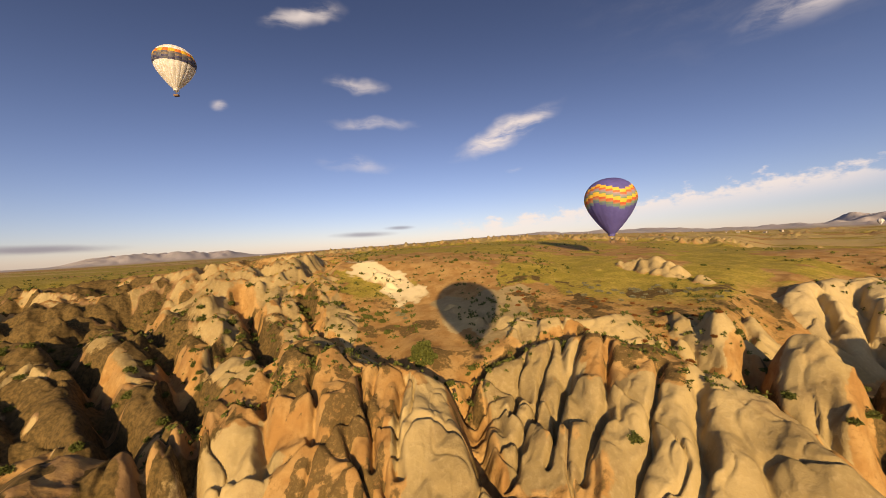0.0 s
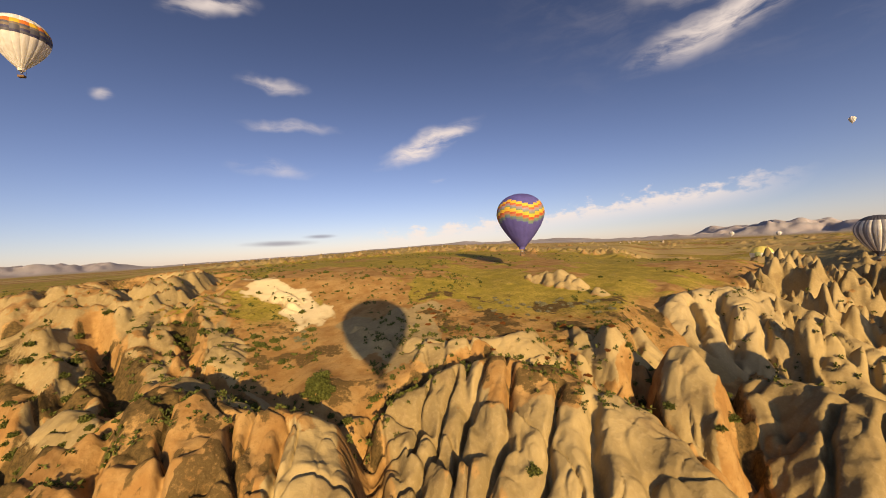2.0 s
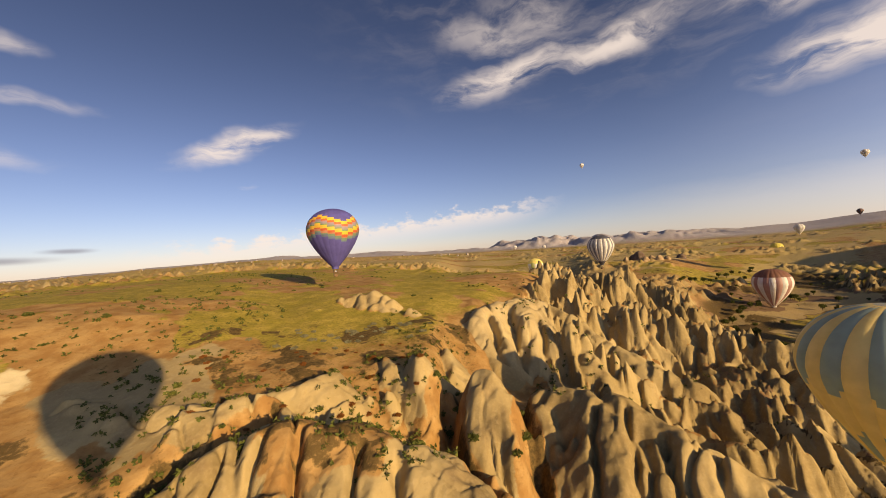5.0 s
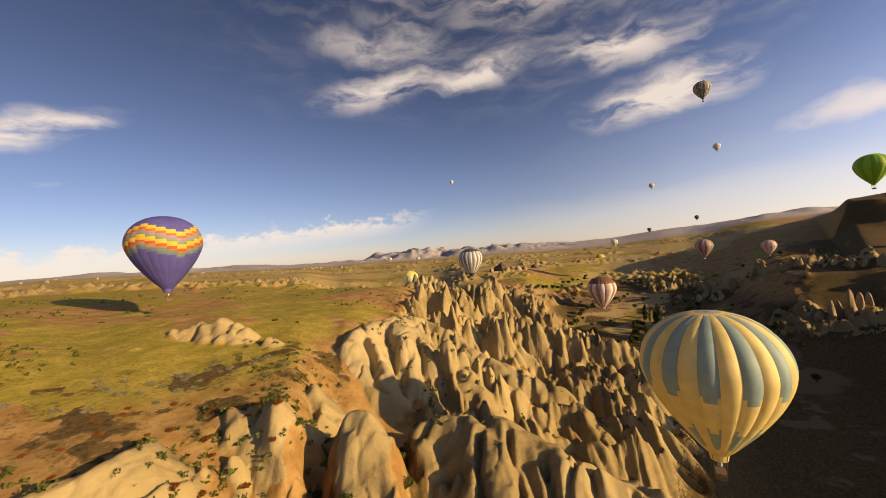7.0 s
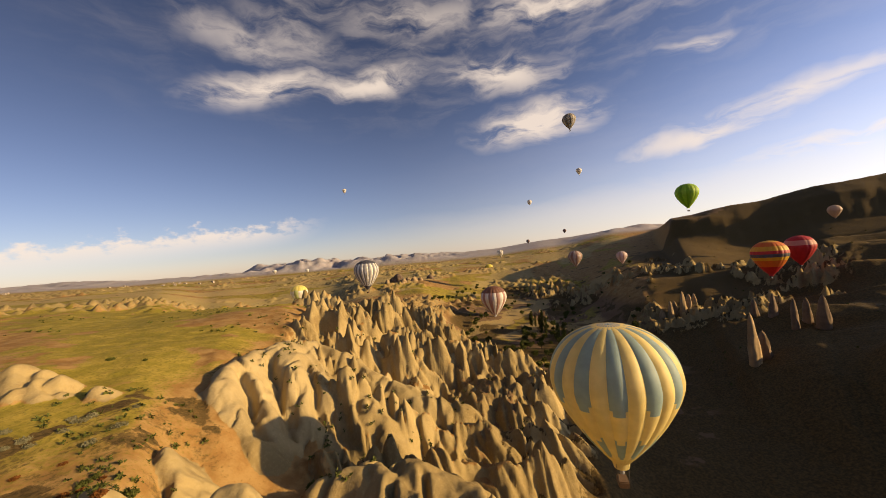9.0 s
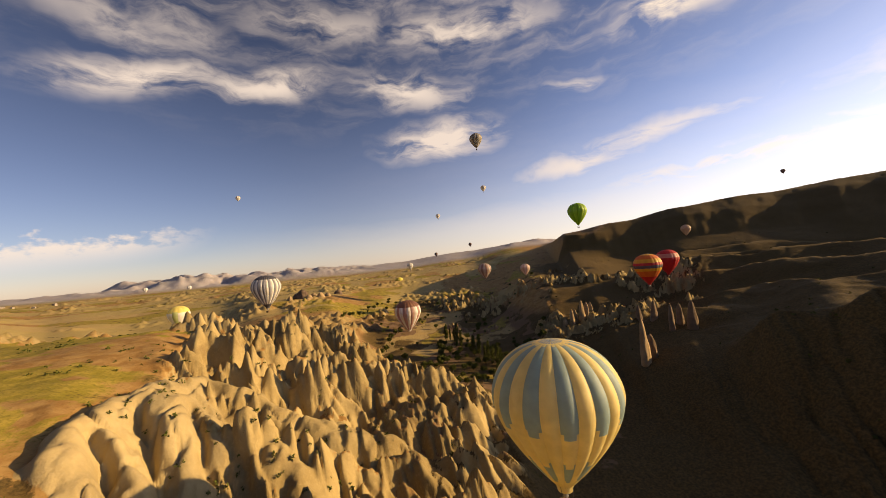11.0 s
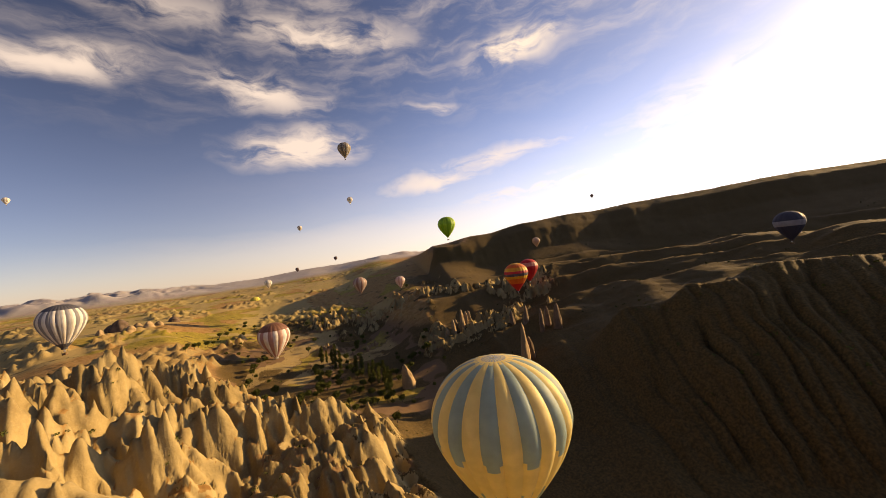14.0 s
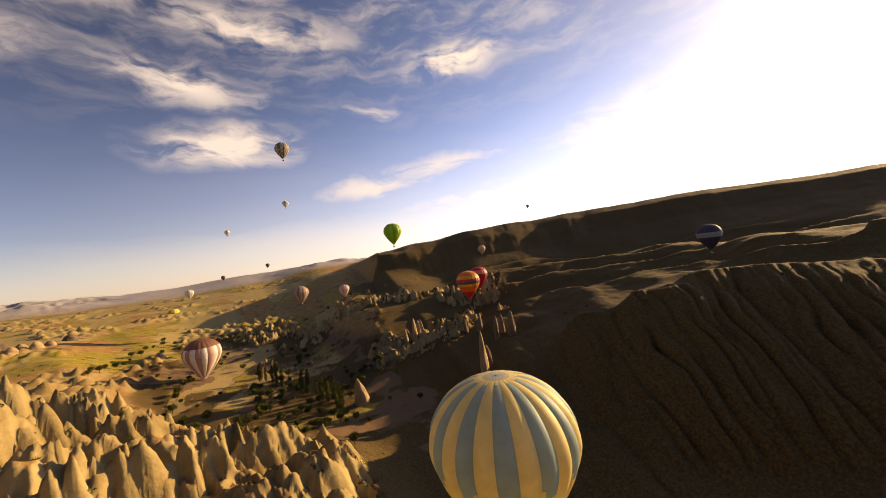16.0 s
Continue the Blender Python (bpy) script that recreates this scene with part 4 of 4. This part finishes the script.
balloon((521.0, -80.6, -13.6), 13.0, stripes((0.55, 0.36, 0.30), (0.66, 0.52, 0.46)), "pale pink hot air balloon over rock spires")
balloon((302.0, -119.0, -11.5), 19.0, belts((0.14, GOLD), (0.30, ORANGE), (0.42, GOLD), (0.50, RED), (0.56, GREY), (0.66, GOLD), (0.80, ORANGE), (1, RED)), "orange and yellow hot air balloon with red and black belts", gores=20)
balloon((339.0, -157.0, -10.0), 17.5, belts((0.30, RED), (0.45, (0.62, 0.30, 0.22)), (1, RED)), "red hot air balloon with pale belt")
balloon((478.0, -271.0, 17.5), 11.0, plain_paint((0.50, 0.36, 0.26)), "pale beige hot air balloon before the dark ridge", gores=12)
balloon((180.0, -242.0, 4.5), 15.5, lambda g, s: (0.30, 0.30, 0.34) if 0.45 < s < 0.6 else (0.05, 0.05, 0.08), "dark blue hot air balloon with grey belt")


# ---------- standing rocks ----------
TUFF = plain("weathered_tuff", (0.34, 0.235, 0.125), 0.95, scale=0.25)
# the same tuff with the slope's shade put into its colour
SHADED_TUFF = plain("tuff_in_shade", (0.19, 0.125, 0.075), 0.95, scale=0.4)
DARK_TUFF = plain("dark_tuff", (0.13, 0.085, 0.055), 0.95, scale=0.25)


def heights(xs, ys):
    return land(np.array(xs, float), np.array(ys, float))[0]


def rock_spire(x, y, tall, wide, seed, label, mat=TUFF, lean=0.0, sink=3.0):
    """A leaning, fluted finger of tuff, set into the ground."""
    base = height(x, y) - sink
    bm = bmesh.new()
    rings, sides = 16, 18
    grid = []
    for i in range(rings + 1):
        q = i / rings
        row = []
        for j in range(sides):
            a = 2 * math.pi * j / sides
            flute = 1 + 0.45 * noise.noise((2.2 * math.cos(a) + seed, 2.2 * math.sin(a), q * 1.3)) + 0.22 * noise.noise((6 * math.cos(a), 6 * math.sin(a) + seed, q * 5))
            rad = wide * 0.5 * (1 - q ** 4.0) ** 0.55 * (1.15 - 0.5 * q) * flute + 0.02
            row.append(bm.verts.new((rad * math.cos(a) * 1.15 + lean * q * tall, rad * math.sin(a) * 0.85, q * (tall + sink) * (1 + 0.04 * noise.noise((a, seed, 3))))))
        grid.append(row)
    for i in range(rings):
        for j in range(sides):
            f = bm.faces.new((grid[i][j], grid[i][(j + 1) % sides], grid[i + 1][(j + 1) % sides], grid[i + 1][j]))
            f.smooth = True
    bm.faces.new(grid[rings])
    mesh = bpy.data.meshes.new("rock_spire")
    bm.to_mesh(mesh)
    bm.free()
    mesh.materials.append(mat)
    ob = new("rock_spire", mesh)
    ob.location, ob.rotation_euler = (x, y, base), (0, 0, seed)
    return tagged(ob, label, "rock", "standing rocks")


def spire_at(az, r, tall, wide, seed, label, mat=TUFF, lean=0.0, sink=3.0):
    return rock_spire(r * math.sin(radians(az)), r * math.cos(radians(az)), tall, wide, seed, label, mat, lean, sink)


spire_at(92.4, 262, 14, 6, 1.0, "tall leaning tuff finger on the valley floor", lean=0.12)
for i, (az, r, tall, wide) in enumerate(((102.8, 318, 14, 4), (101.4, 315, 9, 4), (104.2, 330, 13, 4), (100.4, 314, 8, 4), (103.5, 322, 9, 5), (102.0, 324, 10, 4))):
    spire_at(az, r, tall, wide, 2.0 + i, "narrow tuff finger in a cluster before the dark slope")
spire_at(106.7, 229, 23, 4.5, 8.6, "tall thin tuff finger on the shaded slope", lean=0.05)
spire_at(107.8, 236, 12, 6, 9.4, "short tuff finger on the shaded slope, darkened for shade", SHADED_TUFF)
for i, (az, r, tall, wide) in enumerate(((111.5, 262, 15, 4), (112.6, 268, 12, 4), (113.6, 262, 16, 4.5), (110.3, 280, 12, 4), (109.2, 300, 11, 5))):
    spire_at(az, r, tall, wide, 21.0 + i, "slim tuff finger standing on the shaded cliff, darkened for shade", SHADED_TUFF, lean=0.04, sink=5.0)
for i, (az, r, tall, wide) in enumerate(((67.6, 585, 13, 15), (66.9, 590, 8, 11), (72.4, 650, 7, 16), (69.0, 588, 6, 9), (69.9, 580, 7, 9), (66.0, 575, 6, 8), (70.8, 590, 5, 9), (68.3, 560, 6, 8))):
    spire_at(az, r, tall, wide, 14.0 + i, "dark blocky rock rising from the far fields" if i < 3 else "pale rock cone beside the dark rock", DARK_TUFF if i < 3 else TUFF)

# ---------- shrubs and trees ----------


def leaves(name, dark, light):
    m, k, b = material(name)
    where = k.put("ShaderNodeTexCoord").outputs["Object"]
    n = k.noise(where, 1.6, 4)
    r = k.put("ShaderNodeNewGeometry").outputs["Random Per Island"]
    k.feed(b.inputs["Base Color"], k.mix(k.math("MULTIPLY", k.math("ADD", n, r), 0.5), dark, light))
    b.inputs["Roughness"].default_value = 0.9
    b.inputs["Specular IOR Level"].default_value = 0.1
    return m


LEAF_GREEN = leaves("green_leaves", (0.035, 0.045, 0.010), (0.11, 0.115, 0.028))
LEAF_GREY = leaves("silvery_leaves", (0.10, 0.095, 0.05), (0.22, 0.20, 0.12))
LEAF_RUST = leaves("rusty_leaves", (0.10, 0.035, 0.010), (0.19, 0.075, 0.02))
BARK = plain("bark", (0.09, 0.06, 0.04), 0.95, scale=4)


def clump(bm, centre, size, rng):
    """One tuft of leaves: a handful of small bent blades."""
    for _ in range(7):
        d = Vector((rng.gauss(0, 1), rng.gauss(0, 1), rng.gauss(0, 0.8))).normalized()
        side = d.cross(Vector((rng.gauss(0, 1), rng.gauss(0, 1), rng.gauss(0, 1)))).normalized()
        c = centre + d * size * rng.uniform(0.1, 0.6)
        tip, w = c + d * size * 0.8, side * size * 0.38
        v = [bm.verts.new(p) for p in (c - w, c + w, tip + w * 0.3, tip - w * 0.3)]
        bm.faces.new(v)


def shrub(seed, leaf, label, wide=1.0, tall=0.8, tufts=70):
    """A shrub about 2 m across, built at the origin."""
    rng = random.Random(seed)
    top = tagged(new("shrub"), label, "shrub", "shrubs on the slopes")
    bm = bmesh.new()
    for _ in range(tufts):
        a, q = rng.uniform(0, 2 * math.pi), rng.random() ** 0.5
        lump = 0.75 + 0.35 * noise.noise((math.cos(a) * 1.7 + seed, math.sin(a) * 1.7, q * 2))
        h = rng.random()
        c = Vector((math.cos(a) * q * wide * lump, math.sin(a) * q * wide * lump, tall * (0.12 + h * (1.1 - 0.75 * q * q) * lump)))
        clump(bm, c, 0.26, rng)
    part("crown", bm, leaf, top)
    bm = bmesh.new()
    for i in range(5):
        a = i * 1.3 + seed
        m = Matrix.Translation((0.12 * math.cos(a), 0.12 * math.sin(a), 0.15)) @ Euler((0.5 * math.cos(a), 0.5 * math.sin(a), 0)).to_matrix().to_4x4()
        bmesh.ops.create_cone(bm, segments=5, radius1=0.05, radius2=0.02, depth=0.7, matrix=m)
    part("stem", bm, BARK, top)
    return top


def poplar(seed, label):
    """A slim tree about 10 m tall, built at the origin."""
    rng = random.Random(seed)
    top = tagged(new("poplar_tree"), label, "tree", "poplars in the valley")
    bm = bmesh.new()
    bmesh.ops.create_cone(bm, segments=7, radius1=0.22, radius2=0.05, depth=9.5, matrix=Matrix.Translation((0, 0, 4.75)))
    for i in range(10):
        a, h = i * 2.4, 1.5 + i * 0.75
        m = Matrix.Translation((0.4 * math.cos(a), 0.4 * math.sin(a), h + 0.4)) @ Euler((-0.7 * math.sin(a), 0.7 * math.cos(a), 0)).to_matrix().to_4x4()
        bmesh.ops.create_cone(bm, segments=4, radius1=0.06, radius2=0.02, depth=1.4, matrix=m)
    part("trunk", bm, BARK, top)
    bm = bmesh.new()
    for _ in range(190):
        h = rng.random()
        rad = 1.25 * math.sin(math.pi * min(1, 0.12 + 0.88 * h)) ** 0.7 * (0.8 + 0.35 * noise.noise((h * 5, seed, 0)))
        a, q = rng.uniform(0, 2 * math.pi), rng.random() ** 0.5
        clump(bm, Vector((math.cos(a) * q * rad, math.sin(a) * q * rad, 1.2 + 9.2 * h)), 0.42, rng)
    part("crown", bm, LEAF_GREEN, top)
    return top


def round_tree(seed, label):
    """A broad tree about 5 m tall, built at the origin."""
    rng = random.Random(seed)
    top = tagged(new("tree"), label, "tree", "trees in the valley")
    bm = bmesh.new()
    bmesh.ops.create_cone(bm, segments=7, radius1=0.2, radius2=0.1, depth=2.4, matrix=Matrix.Translation((0, 0, 1.2)))
    for i in range(6):
        a = i * 1.05
        m = Matrix.Translation((0.6 * math.cos(a), 0.6 * math.sin(a), 2.6)) @ Euler((-0.8 * math.sin(a), 0.8 * math.cos(a), 0)).to_matrix().to_4x4()
        bmesh.ops.create_cone(bm, segments=5, radius1=0.09, radius2=0.03, depth=2.0, matrix=m)
    part("trunk", bm, BARK, top)
    bm = bmesh.new()
    for _ in range(170):
        d = Vector((rng.gauss(0, 1), rng.gauss(0, 1), rng.gauss(0, 0.8))).normalized() * rng.random() ** 0.4
        lump = 0.8 + 0.4 * noise.noise(d * 1.8 + Vector((seed, 0, 0)))
        clump(bm, Vector((d.x * 2.3 * lump, d.y * 2.3 * lump, 3.3 + d.z * 1.8 * lump)), 0.5, rng)
    part("crown", bm, LEAF_GREEN, top)
    return top


def set_out(models, spots, sizes):
    """Copies of the models on the ground at the spots; the first use of a model takes the model itself."""
    zs = heights([p[0] for p in spots], [p[1] for p in spots])
    used = set()
    for i, ((x, y), z, s) in enumerate(zip(spots, zs, sizes)):
        ob = models[i % len(models)]
        m = pose(x, y, float(z) - 0.12 * s, 0, 0, (i * 67) % 360)
        if ob.name in used:
            ob = copy_thing(ob, m)
        else:
            used.add(ob.name)
            ob.matrix_basis = m
        ob.scale = (s, s, s)


def polar(az, r):
    return r * math.sin(radians(az)), r * math.cos(radians(az))


green_shrubs = [shrub(i, LEAF_GREEN, "dark green shrub on the dry slope") for i in range(3)]
grey_shrubs = [shrub(i + 5, LEAF_GREY, "silvery grey shrub on the grassy slope", 1.2, 0.7) for i in range(2)]
rust_shrubs = [shrub(i + 9, LEAF_RUST, "rust-brown dry shrub on the slope", 1.1, 0.6) for i in range(2)]

draw = random.Random(4)
# a leafy thicket in the ravine, single bushes on the white slope and on the plateau
spots = [polar(-3.1 + draw.gauss(0, 0.9), 89 + draw.gauss(0, 2)) for _ in range(14)]
spots += [polar(-18.7 + draw.gauss(0, 2.0), 133 + draw.gauss(0, 6)) for _ in range(18)]
spots += [polar(-13 + draw.gauss(0, 2.4), 118 + draw.gauss(0, 6)) for _ in range(12)]
spots += [polar(a, r) for a, r in ((-3.0, 171), (3.0, 157), (5.5, 167), (-9.0, 143), (-6.0, 137), (10.5, 178), (12.2, 190), (14.0, 176), (20.5, 205), (6.0, 210), (27.7, 61), (41.2, 98), (44.0, 104), (49.0, 84), (36.5, 182), (39.0, 176), (24.0, 212), (-4.6, 124), (-5.4, 120))]
spots += [polar(draw.uniform(-60, -26), draw.uniform(84, 150)) for _ in range(110)]
for a0, r0, a1, r1, n in ((-17, 106, -9, 83, 10), (-7, 80, 2, 77, 8), (5, 82, 18, 91, 7)):
    spots += [polar(a0 + (a1 - a0) * i / n + draw.gauss(0, 0.5), r0 + (r1 - r0) * i / n + draw.gauss(0, 1.3)) for i in range(n)]
spots += [polar(draw.uniform(36, 52), draw.uniform(82, 118)) for _ in range(24)]
sizes = [draw.uniform(1.4, 2.2) if i < 14 else draw.uniform(0.7, 1.6) for i in range(len(spots))]
set_out(green_shrubs, spots, sizes)
spots = [polar(23 + draw.gauss(0, 3.2), 132 + draw.gauss(0, 5)) for _ in range(16)] + [polar(32 + draw.gauss(0, 3), 138 + draw.gauss(0, 4)) for _ in range(18)]
spots += [polar(-5.4 + draw.gauss(0, 0.8), 120 + draw.gauss(0, 4)) for _ in range(6)]
set_out(grey_shrubs, spots, [draw.uniform(0.7, 1.2) for _ in spots])
spots = [polar(draw.uniform(12, 38), draw.uniform(84, 126)) for _ in range(50)]
set_out(rust_shrubs, spots, [draw.uniform(0.5, 1.0) for _ in spots])


def scatter_scrub():
    """The many small shrubs that nobody could count, as one mesh."""
    rng = random.Random(11)
    places = []
    for _ in range(5600):
        places.append(polar(rng.uniform(-62, 66), 70 * math.exp(rng.random() * 1.6)))
    for _ in range(1100):
        places.append(polar(rng.uniform(66, 160), 150 * math.exp(rng.random() * 1.4)))
    zs = heights([p[0] for p in places], [p[1] for p in places])
    bm = bmesh.new()
    for (x, y), z in zip(places, zs):
        if value(np.array([x / 22.0]), np.array([y / 22.0]), 301)[0] < 0.45:
            continue
        s = rng.uniform(0.25, 0.8)
        for _ in range(2):
            clump(bm, Vector((x + rng.gauss(0, 0.4) * s, y + rng.gauss(0, 0.4) * s, float(z) + 0.3 * s)), s, rng)
    mesh = bpy.data.meshes.new("scrub")
    bm.to_mesh(mesh)
    bm.free()
    mesh.materials.append(LEAF_GREEN)
    tagged(new("scrub", mesh), "small dark green shrubs scattered over dry ground", "shrubs", kind="stuff")


scatter_scrub()

poplars = [poplar(i, "slim green poplar in a row on the valley floor") for i in range(3)]
spots = []
for a0, r0, a1, r1, n in ((84.4, 364, 86.6, 334, 7), (88.0, 308, 90.6, 268, 12), (81.5, 420, 79.5, 450, 5)):
    spots += [polar(a0 + (a1 - a0) * i / (n - 1) + draw.gauss(0, 0.4), r0 + (r1 - r0) * i / (n - 1) + draw.gauss(0, 2)) for i in range(n)]
set_out(poplars, spots, [draw.uniform(0.9, 1.5) for _ in spots])
trees = [round_tree(i, "dark green round tree on the valley floor") for i in range(3)]
spots = [polar(88 + draw.gauss(0, 4), 290 + draw.gauss(0, 28)) for _ in range(50)]
spots += [polar(draw.uniform(74, 100), draw.uniform(215, 560)) for _ in range(50)]
for a0, r0, a1, r1, n in ((79, 268, 88, 330, 16), (83, 300, 92, 410, 16), (76, 330, 84, 470, 14), (93, 285, 99, 340, 10), (80, 225, 90, 250, 12), (72, 420, 80, 600, 14)):
    spots += [polar(a0 + (a1 - a0) * i / n + draw.gauss(0, 0.35), r0 + (r1 - r0) * i / n + draw.gauss(0, 3)) for i in range(n)]
set_out(trees, spots, [draw.uniform(0.5, 1.2) for _ in spots])

# ---------- far villages ----------
PLASTER = plain("pale_plaster", (0.30, 0.25, 0.19), 0.9, scale=0.3)
ROOF = plain("grey_roof", (0.30, 0.24, 0.20), 0.9, scale=0.5)
GLASS = plain("dark_window", (0.03, 0.035, 0.04), 0.2)


def house(storeys, label):
    """A plain village house, built at the origin."""
    top = tagged(new("house"), label, "house", "houses of the far villages")
    w, d, h = 13.0, 10.0, 3.0 * storeys
    bm = bmesh.new()
    bmesh.ops.create_cube(bm, size=1, matrix=Matrix.Translation((0, 0, h / 2 - 2)) @ Matrix.Diagonal((w, d, h + 4, 1)))
    part("wall", bm, PLASTER, top)
    bm = bmesh.new()
    lo = [bm.verts.new(p) for p in ((-w / 2 - 0.4, -d / 2 - 0.4, h), (w / 2 + 0.4, -d / 2 - 0.4, h), (w / 2 + 0.4, d / 2 + 0.4, h), (-w / 2 - 0.4, d / 2 + 0.4, h))]
    hi = [bm.verts.new(p) for p in ((-w / 2 + 2, 0, h + 2.2), (w / 2 - 2, 0, h + 2.2))]
    for f in ((lo[0], lo[1], hi[1], hi[0]), (lo[2], lo[3], hi[0], hi[1]), (lo[1], lo[2], hi[1]), (lo[3], lo[0], hi[0]), (lo[3], lo[2], lo[1], lo[0])):
        bm.faces.new(f)
    part("roof", bm, ROOF, top)
    for s in range(storeys):
        for i in range(4):
            bm = bmesh.new()
            bmesh.ops.create_cube(bm, size=1, matrix=Matrix.Translation((-4.8 + 3.2 * i, -d / 2, 1.6 + 3 * s)) @ Matrix.Diagonal((1.2, 0.16, 1.4, 1)))
            part("window", bm, GLASS, top)
    return top


homes = [house(2, "pale two-storey house of a far village"), house(3, "pale three-storey house of a far village")]
spots = [polar(-11 + draw.gauss(0, 3.0), 1500 + draw.gauss(0, 60)) for _ in range(36)]
spots += [polar(draw.uniform(0, 46), draw.uniform(1200, 1600)) for _ in range(34)]
spots += [polar(draw.uniform(-26, -14), draw.uniform(1300, 1600)) for _ in range(8)]
set_out(homes, spots, [draw.uniform(0.35, 0.6) for _ in spots])

# ---------- the carrying balloon, whose shadow lies on the plateau's edge ----------
balloon(tuple(Vector((8.0, 7.5, 9.0)) + SUN_DIR * 60), 20.0, plain_paint(CREAM), "pale hot air balloon that shades the plateau's edge", gores=16, steps=20)
